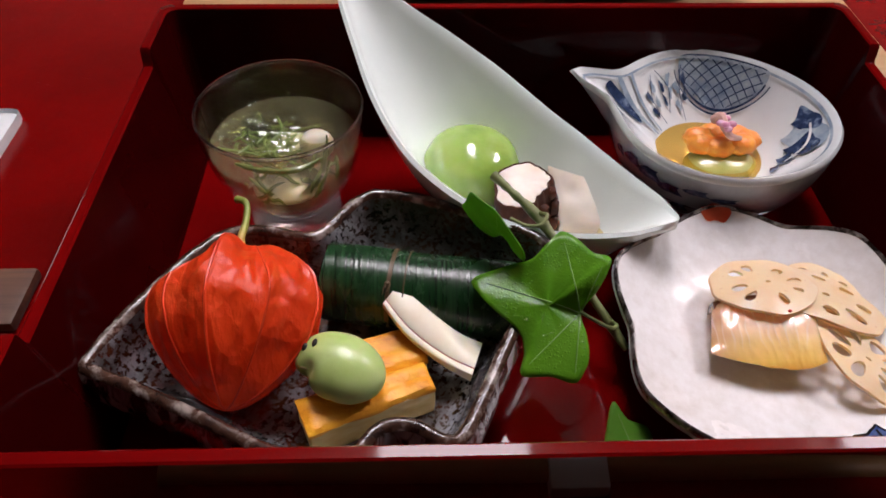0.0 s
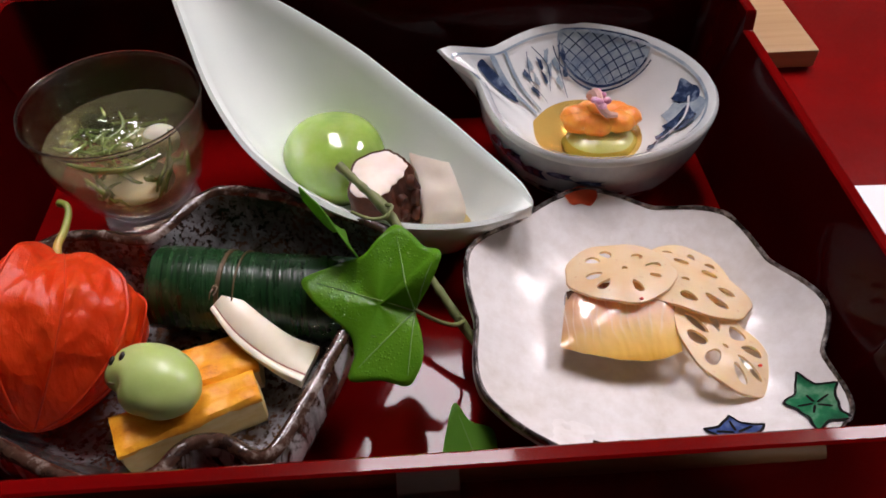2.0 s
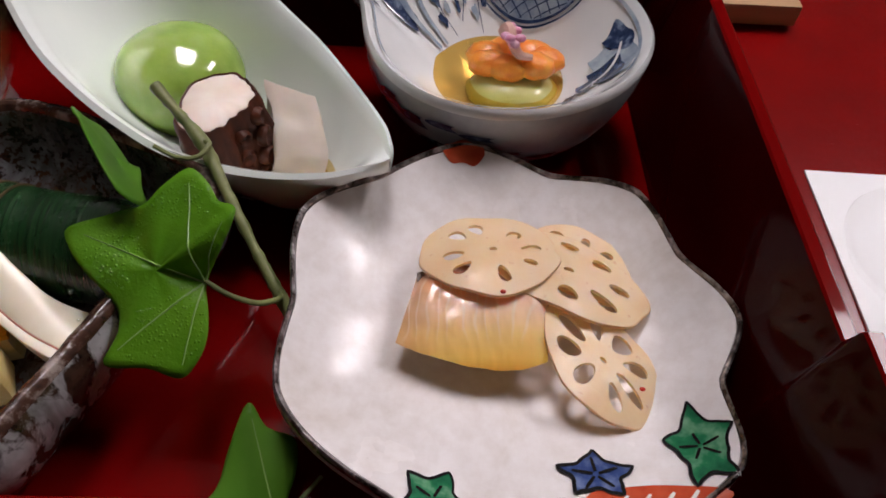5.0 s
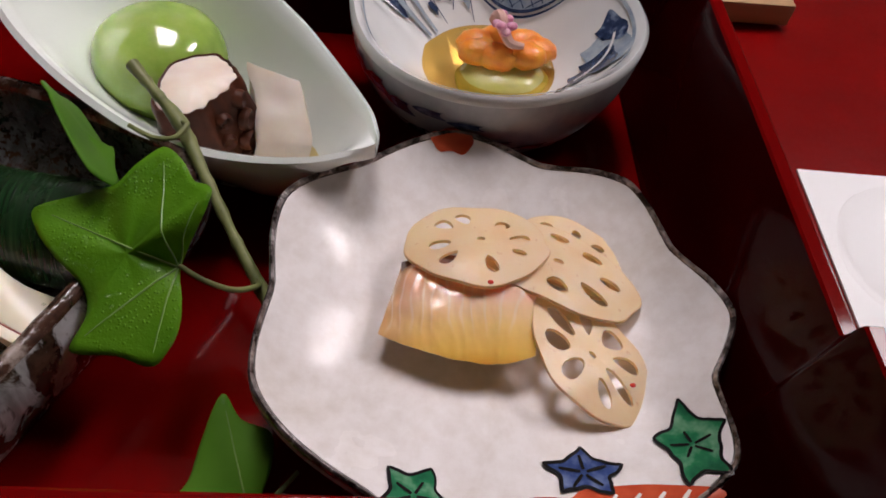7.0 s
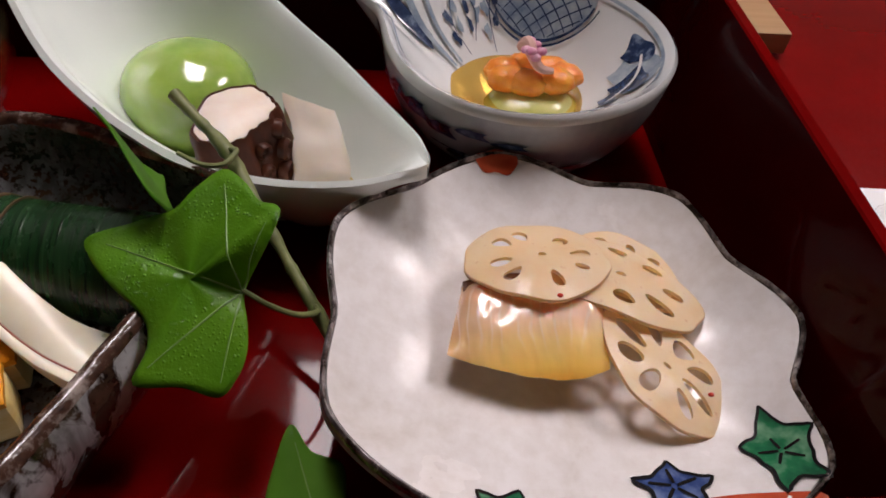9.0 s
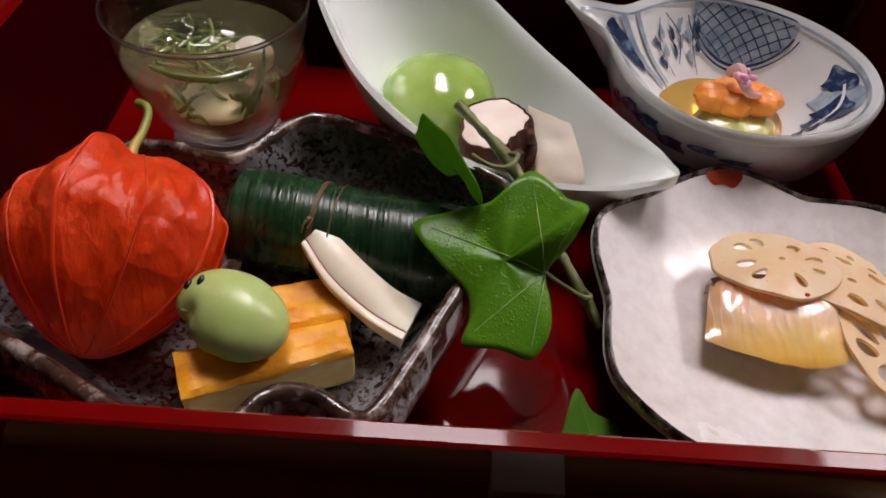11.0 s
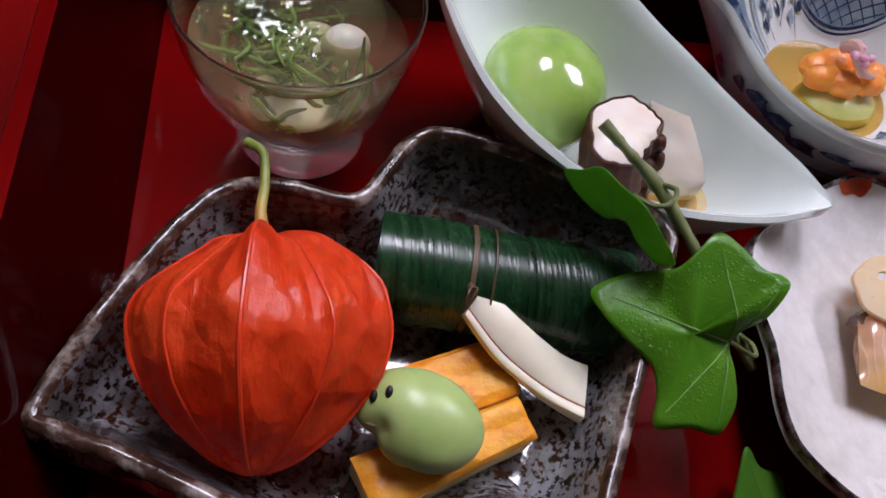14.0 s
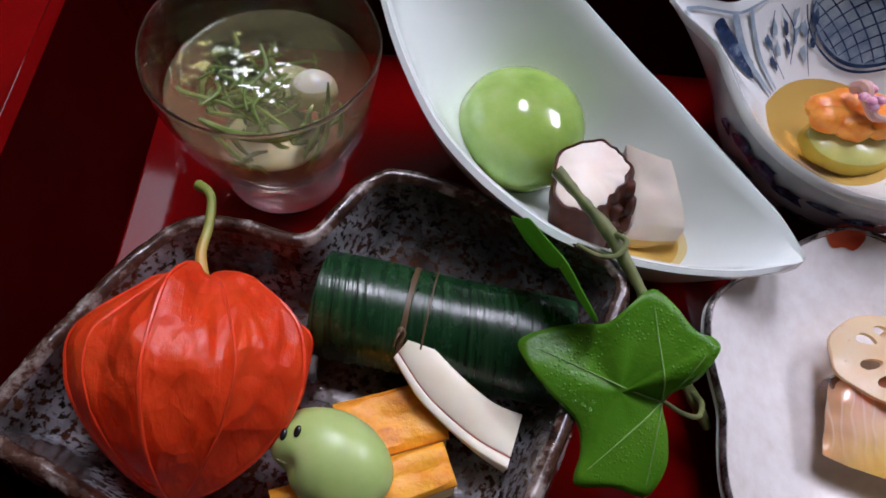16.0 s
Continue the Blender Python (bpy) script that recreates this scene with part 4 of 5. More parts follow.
    whole("long_shoot", *tube([(-0.7, 2.33, 0.54), (-0.58, 2.28, 0.545), (-0.45, 2.28, 0.55), (-0.36, 2.35, 0.55)], [0.006, 0.014, 0.012, 0.005], 8), SPROUT, (-0.58, 2.28, 0.53), "long green shoot along the front of the glass", "vegetable", "green shoots in the soup")
    mound = blob((-0.605, 2.53, 0.535), (0.2, 0.15, 0.045), 60, 40, lambda d: 1 + 0.2 * noise.noise(d * 3.2 + Vector((1, 4, 2))) + 0.1 * noise.noise(d * 8 + Vector((7, 1, 2))))
    whole("jelly_coat", *mound, DEW, (-0.605, 2.53, 0.5), "wavy clear slippery jelly over the green shoots", "jelly", "jelly in the soup").visible_shadow = False
    for k in range(10):
        a, q = rnd.uniform(0, 6.28), rnd.uniform(0.0, 0.16)
        r = rnd.uniform(0.018, 0.055)
        x, y = -0.6 + q * math.cos(a) * 1.1, 2.53 + q * math.sin(a) * 0.7
        o = whole("jelly_drop", *blob((x, y, 0.55 + 0.01 * rnd.random()), (r * 1.3, r, r * 0.45), 18, 11, lambda d, k=k: 1 + 0.25 * noise.noise(d * 1.6 + Vector((k, 0, 5)))), DEW, (x, y, 0.54), "clear slippery jelly on the soup surface", "jelly", "jelly in the soup")
        o.visible_shadow = False


build_glass()


# ---- boat food ----
def build_boat_food():
    whole("jelly_ball", *blob((0.255, 2.56, 0.31), (0.217, 0.217, 0.195), 48, 32, lambda d: 1 + 0.016 * noise.noise(d * 1.8) - 0.125 * smooth_step(0.5, 1.0, d.z)), JELLY, (0.255, 2.56, 0.165), "smooth translucent pale green jelly ball in the boat dish", "jelly")


build_boat_food()


def cut_block(corners_low, corners_high, rough=0.0, seed=0, n=7):
    """A six-sided cut piece with softened edges, from four lower and four upper corners."""
    bm = bmesh.new()
    v = [bm.verts.new(c) for c in (*corners_low, *corners_high)]
    for f in ((3, 2, 1, 0), (4, 5, 6, 7), (0, 1, 5, 4), (1, 2, 6, 5), (2, 3, 7, 6), (3, 0, 4, 7)):
        bm.faces.new([v[i] for i in f])
    bmesh.ops.subdivide_edges(bm, edges=list(bm.edges), cuts=n, use_grid_fill=True)
    bmesh.ops.smooth_vert(bm, verts=list(bm.verts), factor=0.5, use_axis_x=True, use_axis_y=True, use_axis_z=True)
    if rough:
        for w in bm.verts:
            w.co += Vector([noise.noise(w.co * 11 + Vector((seed, 7 * k, 3))) * rough for k in range(3)])
    bm.verts.index_update()
    out = [tuple(w.co) for w in bm.verts], [tuple(w.index for w in f.verts) for f in bm.faces]
    bm.free()
    return out


def build_octopus():
    o = thing("octopus_slice", (0.5, 2.3, 0.25), "thick octopus slice with white flesh and wine-red skin", "octopus")
    low, high = Vector((0.49, 2.265, 0.17)), Vector((0.44, 2.3, 0.438))
    n = 72

    def edge(q, k):
        return 1 + smooth_step(0.1, 0.92, k) * (0.05 * math.sin(3 * q + 1) + 0.05 * math.cos(5 * q) + 0.05 * max(0.0, math.cos(q + 0.5)) * math.sin(17 * q) + 0.02 * math.sin(11 * q))

    def ring(u, k, dz=0.0):
        c = low.lerp(high, u)
        r = (0.105 + 0.012 * math.sin(3 * u)) * k
        out = []
        for q in (2 * math.pi * j / n for j in range(n)):
            a, b = r * 1.3 * edge(q, k) * math.cos(q - 0.96), r * edge(q, k) * math.sin(q - 0.96)
            x, y = a * 0.57 - b * 0.82, a * 0.82 + b * 0.57
            out.append(c + Vector((x, y, u * (0.1 * y + 0.05 * x) + dz + 0.006 * u * noise.noise(Vector((x * 12, y * 12, 2))))))
        return out
    rings = [ring(0, 0.9), ring(0.05, 1.0)] + [ring(u, 1.0 + 0.03 * math.sin(14 * u)) for u in (0.2, 0.35, 0.5, 0.65, 0.8, 0.92)] + [ring(1, 1.0), ring(1, 0.97, 0.007), ring(1, 0.92, 0.006), ring(1, 0.88, -0.01)]
    part("skin", *loft(rings, True, True, True), OCTO_SKIN, o, "dark wine-red skin", sharp=60)
    part("flesh", *loft([ring(1, 0.915, -0.006), ring(1, 0.9, 0.006), ring(1, 0.75, 0.013), ring(1, 0.4, 0.018), ring(1, 0.05, 0.018)], True, True, True), OCTO_MEAT, o, "white cut flesh")
    for q, u, r in ((-0.15, 0.86, 0.03), (-0.2, 0.64, 0.036), (-0.3, 0.4, 0.034), (-0.4, 0.18, 0.03), (-0.62, 0.76, 0.026), (-0.7, 0.5, 0.03), (-0.8, 0.26, 0.028)):
        q = q % (2 * math.pi)
        j = int(q / (2 * math.pi) * n)
        p = ring(u, 1.02)[j]
        out = (p - low.lerp(high, u)).normalized()
        m = Matrix.Translation(p) @ out.to_track_quat("Z", "Y").to_matrix().to_4x4()
        v, f = lathe([(0.001, -0.004), (r * 0.4, -0.004), (r * 0.55, 0.006), (r * 0.8, 0.014), (r, 0.004), (r * 0.95, -0.016)], (0, 0), 18)
        part("sucker", [tuple(m @ Vector(w)) for w in v], f, OCTO_SKIN, o)


def build_squid():
    low = [(0.6, 2.2, 0.18), (0.775, 2.215, 0.2), (0.745, 2.42, 0.2), (0.58, 2.45, 0.2)]
    high = [(0.61, 2.23, 0.285), (0.775, 2.245, 0.28), (0.735, 2.43, 0.375), (0.57, 2.45, 0.42)]
    whole("squid_piece", *cut_block(low, high, 0.018, 5, 9), SQUID, (0.68, 2.33, 0.2), "pale translucent squid piece beside the octopus", "squid", sharp=60)
    d = whole("dressing", *lathe([(0.001, 0.222), (0.1, 0.222), (0.14, 0.225), (0.15, 0.215), (0.1, 0.2), (0.001, 0.2)], (0.7, 2.22), 40), SAUCE, (0.7, 2.22, 0.2), "thin amber dressing pooled in the boat dish", "sauce")
    d.visible_shadow = False


build_octopus()
build_squid()

# ---- lobed cream plate ----
WC = Vector((1.35, 1.63))
LOBES = [(22, 0.5, 0.385), (46, 0.525, 0.43), (75, 0.48, 0.39), (105, 0.572, 0.42), (131, 0.575, 0.4), (155, 0.65, 0.425), (181, 0.587, 0.4), (205, 0.653, 0.39), (237, 0.6, 0.375), (258, 0.63, 0.375), (276, 0.59, 0.365),
         (298, 0.63, 0.38), (319, 0.65, 0.395), (338, 0.54, 0.375), (357, 0.582, 0.4)]


def lobe(a):
    """Rim radius and height at a turn in degrees, softly between the lobes."""
    a = (a - LOBES[0][0]) % 360 + LOBES[0][0]
    n = len(LOBES)
    pts = [(LOBES[i % n][0] + 360 * (i // n), LOBES[i % n][1], LOBES[i % n][2]) for i in range(-2, n + 3)]
    for i in range(1, len(pts) - 2):
        if pts[i][0] <= a < pts[i + 1][0]:
            t = (a - pts[i][0]) / (pts[i + 1][0] - pts[i][0])
            w = t * t * (3 - 2 * t) * 0.6 + t * 0.4
            return pts[i][1] + (pts[i + 1][1] - pts[i][1]) * w, pts[i][2] + (pts[i + 1][2] - pts[i][2]) * w
    return LOBES[0][1], LOBES[0][2]


def plate_point(a, k, lift=0.0):
    """a in degrees; k from the middle (0) to the rim (1)."""
    r, z = lobe(a)
    s = smooth_step(0.25, 1.0, k)
    rr = k * (0.585 + (r - 0.585) * s)
    zz = 0.245 + (z - 0.245) * (0.25 * k ** 2 + 0.75 * k ** 3.4)
    zz -= 0.16 * (r - 0.58) * smooth_step(0.35, 0.75, k) * (1 - smooth_step(0.75, 1.0, k))
    return (WC.x + rr * math.cos(radians(a)), WC.y + rr * math.sin(radians(a)), zz + lift)


def plate_xy(x, y, lift=0.0):
    """The plate's inside above a plan point."""
    dx, dy = x - WC.x, y - WC.y
    a, q = math.degrees(math.atan2(dy, dx)), math.hypot(dx, dy)
    k = min(1.0, q / 0.59)
    for _ in range(6):
        p = plate_point(a, k)
        k = min(1.0, k * q / max(0.001, math.hypot(p[0] - WC.x, p[1] - WC.y)))
    return (x, y, plate_point(a, k)[2] + lift)


def build_plate():
    t = thing("lobed_plate", (WC.x, WC.y, FLOOR), "cream glazed eight-lobed plate with a dark iron rim and painted leaves", "plate")
    n = 150
    A = [360 * j / n for j in range(n)]
    K = [0.02] + [j / 24 for j in range(1, 24)] + [0.985]
    inner = [[plate_point(a, k) for a in A] for k in K]
    part("dish", *loft(inner + [[(p[0] + (p[0] - WC.x) * 0.03, p[1] + (p[1] - WC.y) * 0.03, p[2] - 0.03) for p in inner[-1]]], True, True), CREAM_GLAZE, t, sharp=70)
    rims = []
    for k, d, dz in ((0.989, 0.0, 0.001), (0.995, 0.0, 0.006), (1.0, 0.001, 0.008), (1.0, 0.006, 0.003), (1.0, 0.008, -0.01), (1.0, 0.004, -0.03)):
        ring = []
        for a in A:
            x, y, z = plate_point(a, k)
            c, s = math.cos(radians(a)), math.sin(radians(a))
            e = 0.003 * noise.noise(Vector((x * 14, y * 14, k)))
            ring.append((x + c * d, y + s * d, z + dz + e))
        rims.append(ring)
    part("rim", *loft(rims), PEWTER_RIM, t, "worn silvery brown rim", sharp=70)
    under = [rims[-1]] + [[(p[0], p[1], max(0.14, p[2] - 0.045)) for p in (plate_point(a, k) for a in A)] for k in (0.9, 0.75, 0.6)]
    under += [[(WC.x + r * math.cos(radians(a)), WC.y + r * math.sin(radians(a)), z) for a in A] for r, z in ((0.32, 0.15), (0.31, FLOOR), (0.27, FLOOR), (0.26, 0.15), (0.01, 0.15))]
    part("underside", *loft(under, True, False, True), RIM_BROWN, t, "dark brown underside", sharp=60)

    def star(cx, cy, r, turn, pts=5, deep=0.62, squash=1.05):
        return [(cx + r * q * math.cos(b), cy + r * q * squash * math.sin(b)) for q, b in ((1.0 - (1 - deep) * abs(math.sin(pts * k * math.pi / 50)) ** 0.8, radians(turn) + 2 * math.pi * k / 50) for k in range(50))]

    def motif(cx, cy, r, turn, paint, name, tall=1.05):
        o = [(x + 0.008 * noise.noise(Vector((x * 30, y * 30, 1))), y + 0.008 * noise.noise(Vector((x * 30, y * 30, 5)))) for x, y in star(cx, cy, r, turn, squash=tall)]
        m = surf_patch(plate_xy, o, paint, name, t, 0.004, 6)
        lines = [surf_stroke(plate_xy, o + [o[0]], r * 0.045, 0.007, steps=2)]
        for k in range(5):
            b = radians(turn) + 2 * math.pi * k / 5
            lines.append(surf_stroke(plate_xy, [(cx + r * 0.08 * math.cos(b), cy + r * 0.08 * math.sin(b)), (cx + r * 0.6 * math.cos(b + 0.1), cy + r * 0.48 * math.sin(b + 0.1))], r * 0.04, 0.007))
        part("leaf_outline", *join(*lines), INK, m, "black brush outline")

    motif(1.772, 1.268, 0.077, 95, GREEN_PAINT, "painted_green_leaf", 1.6)
    motif(1.52, 1.21, 0.096, 88, BLUE_PAINT, "painted_blue_leaf", 0.68)
    motif(1.13, 1.13, 0.085, 60, GREEN_PAINT, "painted_green_leaf")
    for cx, cy, rx, ry in ((1.62, 1.125, 0.17, 0.05), (1.43, 1.105, 0.09, 0.04)):
        o = [(cx + rx * math.cos(b) * (1 + 0.12 * math.sin(4 * b)), cy + ry * math.sin(b)) for b in (2 * math.pi * k / 40 for k in range(40))]
        m = surf_patch(plate_xy, o, RED_PAINT, "painted_red_leaf", t, 0.003, 6)
    part("scratched_vein", *join(*[surf_stroke(plate_xy, [(1.6 + 0.05 * k, 1.115), (1.63 + 0.05 * k, 1.15)], 0.004, 0.006) for k in range(-1, 3)]), CREAM_GLAZE, t, "pale scratched veins")
    o = [(1.212 + 0.065 * math.cos(b), 2.163 + 0.03 * math.sin(b) * (1 + 0.2 * math.sin(5 * b))) for b in (2 * math.pi * k / 30 for k in range(30))]
    surf_patch(plate_xy, o, RED_PAINT, "painted_red_leaf", t, 0.003, 6)


build_plate()


# ---- fish and lotus root on the plate ----
def build_fish():
    n, m = 26, 20
    front = [Vector(p) for p in ((1.03, 1.525), (1.1, 1.495), (1.22, 1.46), (1.34, 1.455), (1.42, 1.48))]
    back = [Vector(p) for p in ((1.08, 1.72), (1.16, 1.75), (1.27, 1.75), (1.37, 1.73), (1.44, 1.68))]
    f3 = spline([(p.x, p.y, 0) for p in front], 6)
    b3 = spline([(p.x, p.y, 0) for p in back], 6)
    top, low = [], []
    for i, (a, b) in enumerate(zip(f3, b3)):
        u = i / (len(f3) - 1)
        row_t, row_l = [], []
        for j in range(m + 1):
            w = j / m
            p = a.lerp(b, w)
            crown = (1 - (1 - w) ** 2.6) * (1 - max(0.0, 2 * w - 1) ** 4) * (1 - (2 * u - 1) ** 6)
            z = 0.348 + 0.02 * w + 0.05 * crown * (0.75 + 0.25 * u) + 0.006 * noise.noise(Vector((p.x * 22, p.y * 22, 0))) + 0.01 * noise.noise(Vector((p.x * 7, p.y * 7, 4)))
            row_t.append((p.x, p.y, z))
            q = plate_xy(p.x, p.y)[2]
            row_l.append((p.x + 0.03 * (0.5 - u), p.y + 0.03 * (0.5 - w), max(q + 0.002, z - 0.022 - 0.11 * crown)))
        top.append(row_t)
        low.append(row_l)
    edge_t = [r[0] for r in top] + top[-1][1:-1] + [r[-1] for r in reversed(top)] + list(reversed(top[0][1:-1]))
    edge_l = [r[0] for r in low] + low[-1][1:-1] + [r[-1] for r in reversed(low)] + list(reversed(low[0][1:-1]))
    t = thing("grilled_fish", (1.22, 1.58, 0.25), "glazed grilled white fish fillet on the cream plate", "fish")
    part("flesh", *join(loft(top, False), loft(low, False), loft([edge_t, edge_l])), FISH, t, "amber glazed flesh with fine pale lines", sharp=55)
    back_edge = [Vector(r[-1]) + Vector((0, 0.004, 0.002)) for r in top]
    skin = [[p + Vector((0, -0.03, 0.006)), p + Vector((0, 0.0, 0.008)), p + Vector((0, 0.01, -0.03)), p + Vector((0, -0.006, -0.06))] for p in back_edge]
    part("skin", *loft(skin, True, True, True), FISH_SKIN, t, "dark browned skin edge", sharp=60)


def lotus_slice(centre, rx, ry, turn, slope, seed, bend=0.6, thick=0.012, hole=1.0, ring=0.6):
    """A thin limp root slice with a ring of uneven through holes; slope: rise along x and along y; bend: sag to the edge."""
    rnd = random.Random(seed)
    holes = []
    for k in range(8):
        a = 2 * math.pi * (k + 0.35 * rnd.random()) / 8
        q = ring * rnd.uniform(0.92, 1.08)
        holes.append((q * math.cos(a), q * math.sin(a), rnd.uniform(0.07, 0.12) * hole, rnd.uniform(0.1, 0.2) * hole, a, rnd.uniform(0.1, 0.5)))
    bm = bmesh.new()

    def loop(pts):
        vs = [bm.verts.new((x, y, 0)) for x, y in pts]
        return [bm.edges.new((vs[i], vs[(i + 1) % len(vs)])) for i in range(len(vs))]
    holes.append((0.03, -0.02, 0.05, 0.06, 0.4, 0.2))
    outer = [(1 + 0.02 * math.sin(5 * q + seed) + 0.02 * math.sin(3 * q + 2 * seed) + 0.012 * math.sin(9 * q + seed), q) for q in (2 * math.pi * k / 64 for k in range(64))]
    outer = [(r * math.cos(q), r * math.sin(q)) for r, q in outer]
    edges = loop(outer)
    for x, y, w, h, a, lop in holes:
        pts = []
        for q in (2 * math.pi * k / 18 for k in range(18)):
            u, v = h * math.cos(q), w * math.sin(q) * (1 + lop * math.cos(q))
            pts.append((x + u * math.cos(a) - v * math.sin(a), y + u * math.sin(a) + v * math.cos(a)))
        edges += loop(pts)
    bmesh.ops.triangle_fill(bm, use_beauty=True, use_dissolve=False, edges=edges)
    for _ in range(2):
        bmesh.ops.subdivide_edges(bm, edges=[e for e in bm.edges if e.calc_length() > 0.22], cuts=1)
        bmesh.ops.triangulate(bm, faces=list(bm.faces))
    ext = bmesh.ops.extrude_face_region(bm, geom=list(bm.faces))
    for v in ext["geom"]:
        if isinstance(v, bmesh.types.BMVert):
            v.co.z += 1
    ct, st = math.cos(radians(turn)), math.sin(radians(turn))

    def drape(x, y, dz):
        dx, dy = x * rx * ct - y * ry * st, x * rx * st + y * ry * ct
        sag = bend * (dx * dx + dy * dy) + 0.012 * noise.noise(Vector((x * 1.3, y * 1.3, seed)))
        return Vector((centre[0] + dx, centre[1] + dy, centre[2] + slope[0] * dx + slope[1] * dy - sag + dz))
    for v in bm.verts:
        x, y, z = v.co
        v.co = drape(x, y, (z - 0.5) * thick)
    bm.verts.index_update()
    out = [tuple(v.co) for v in bm.verts], [tuple(v.index for v in f.verts) for f in bm.faces]
    bm.free()
    t = thing("lotus_slice", (centre[0], centre[1], centre[2] - 0.05), "thin limp simmered lotus root slice with holes, laid on fish", "lotus root", "lotus root slices")
    part("flesh", *out, LOTUS, t, sharp=50)
    part("rind", *loft([[drape(x * k, y * k, dz) for x, y in outer] for k, dz in ((0.99, thick * 0.5), (1.0, thick * 0.52), (1.006, thick * 0.25), (1.006, -thick * 0.25), (1.0, -thick * 0.52), (0.99, -thick * 0.5))]), RIND, t, "tan peeled edge", sharp=60)


build_fish()
lotus_slice((1.278, 1.777, 0.425), 0.192, 0.15, 4, (0.03, -0.2), 3, 0.9, 0.012, hole=0.95, ring=0.58)
lotus_slice((1.485, 1.74, 0.398), 0.25, 0.134, -22, (-0.2, -0.1), 6, 0.8, 0.012, hole=1.0)
lotus_slice((1.545, 1.8, 0.352), 0.18, 0.125, -18, (-0.22, -0.05), 11, 0.6, 0.012, hole=1.0)
lotus_slice((1.562, 1.495, 0.345), 0.185, 0.132, -54, (-0.27, 0.1), 9, 0.6, hole=1.5, ring=0.56)
for k, (x, y) in enumerate(((1.42, 1.87), (1.3, 1.62), (1.66, 1.42))):
    whole("chilli_speck", *blob((x, y, plate_xy(x, y)[2] + 0.004 if k == 0 else (0.455 if k == 1 else 0.33)), (0.008, 0.006, 0.005), 8, 6), CHILLI, (x, y, 0.3), "tiny red chilli speck on the lotus root", "chilli", "chilli specks")

# ---- dark pine-bark-shaped dish ----
BARK = [(-1.06, 1.47), (-0.93, 1.74), (-0.8, 1.95), (-0.69, 2.05), (-0.53, 2.05), (-0.375, 2.02), (-0.29, 2.12), (-0.22, 2.22), (-0.12, 2.255), (0.05, 2.215), (0.25, 2.125), (0.44, 2.035), (0.515, 1.95), (0.48, 1.83), (0.34, 1.545), (0.25, 1.35), (0.165, 1.175),
        (0.1, 1.15), (0.0, 1.205), (-0.09, 1.2), (-0.16, 1.125), (-0.25, 1.09), (-0.4, 1.12), (-0.64, 1.24), (-0.86, 1.35), (-1.0, 1.41)]


def bark_ring(inset, z, soft=6):
    pts = spline([(x, y, 0) for x, y in BARK], soft, True)
    n = len(pts)
    out = []
    for i, p in enumerate(pts):
        d = (pts[(i + 1) % n] - pts[i - 1]).normalized()
        out.append((p.x + d.y * inset, p.y - d.x * inset, z))
    return out


def build_bark_dish():
    t = thing("dark_dish", (-0.3, 1.65, FLOOR), "dark speckled stoneware dish shaped like overlapping pine bark", "dish")
    Z = 0.455
    c = Vector((-0.3, 1.65, 0))

    def sunk(inset, z, pull):
        return [(p[0] + (c.x - p[0]) * pull, p[1] + (c.y - p[1]) * pull, z) for p in bark_ring(inset, z)]
    inside = [sunk(0.03, Z - 0.012, 0), sunk(0.045, Z - 0.06, 0), sunk(0.06, Z - 0.14, 0.01), sunk(0.085, Z - 0.2, 0.03), sunk(0.1, 0.225, 0.07), sunk(0.1, 0.212, 0.14), sunk(0.1, 0.208, 0.5), sunk(0.1, 0.208, 0.95)]
    part("basin", *loft(inside, True, False, True), STONEWARE, t, "grey and brown speckled inside", sharp=70)
    rim = [sunk(0.031, Z - 0.014, 0), sunk(0.024, Z + 0.004, 0), sunk(0.01, Z + 0.01, 0), sunk(-0.006, Z + 0.003, 0), sunk(-0.014, Z - 0.014, 0)]
    rim = [[(x, y, z + 0.008 * noise.noise(Vector((x * 5, y * 5, 2))) + 0.006 * noise.noise(Vector((x * 16, y * 16, 6)))) for x, y, z in r] for r in rim]
    part("rim", *loft(rim), STONE_RIM, t, "worn brown rim", sharp=80)
    out = [sunk(-0.013, Z - 0.014, 0), sunk(-0.026, Z - 0.06, 0), sunk(-0.028, Z - 0.12, 0), sunk(-0.008, Z - 0.2, 0.003), sunk(0.022, 0.17, 0.012), sunk(0.04, FLOOR, 0.03), sunk(0.1, FLOOR, 0.5), sunk(0.1, FLOOR, 0.95)]
    part("outside", *loft(out, True, False, True), STONE_OUT, t, "streaked grey and brown outer wall", sharp=70)


build_bark_dish()


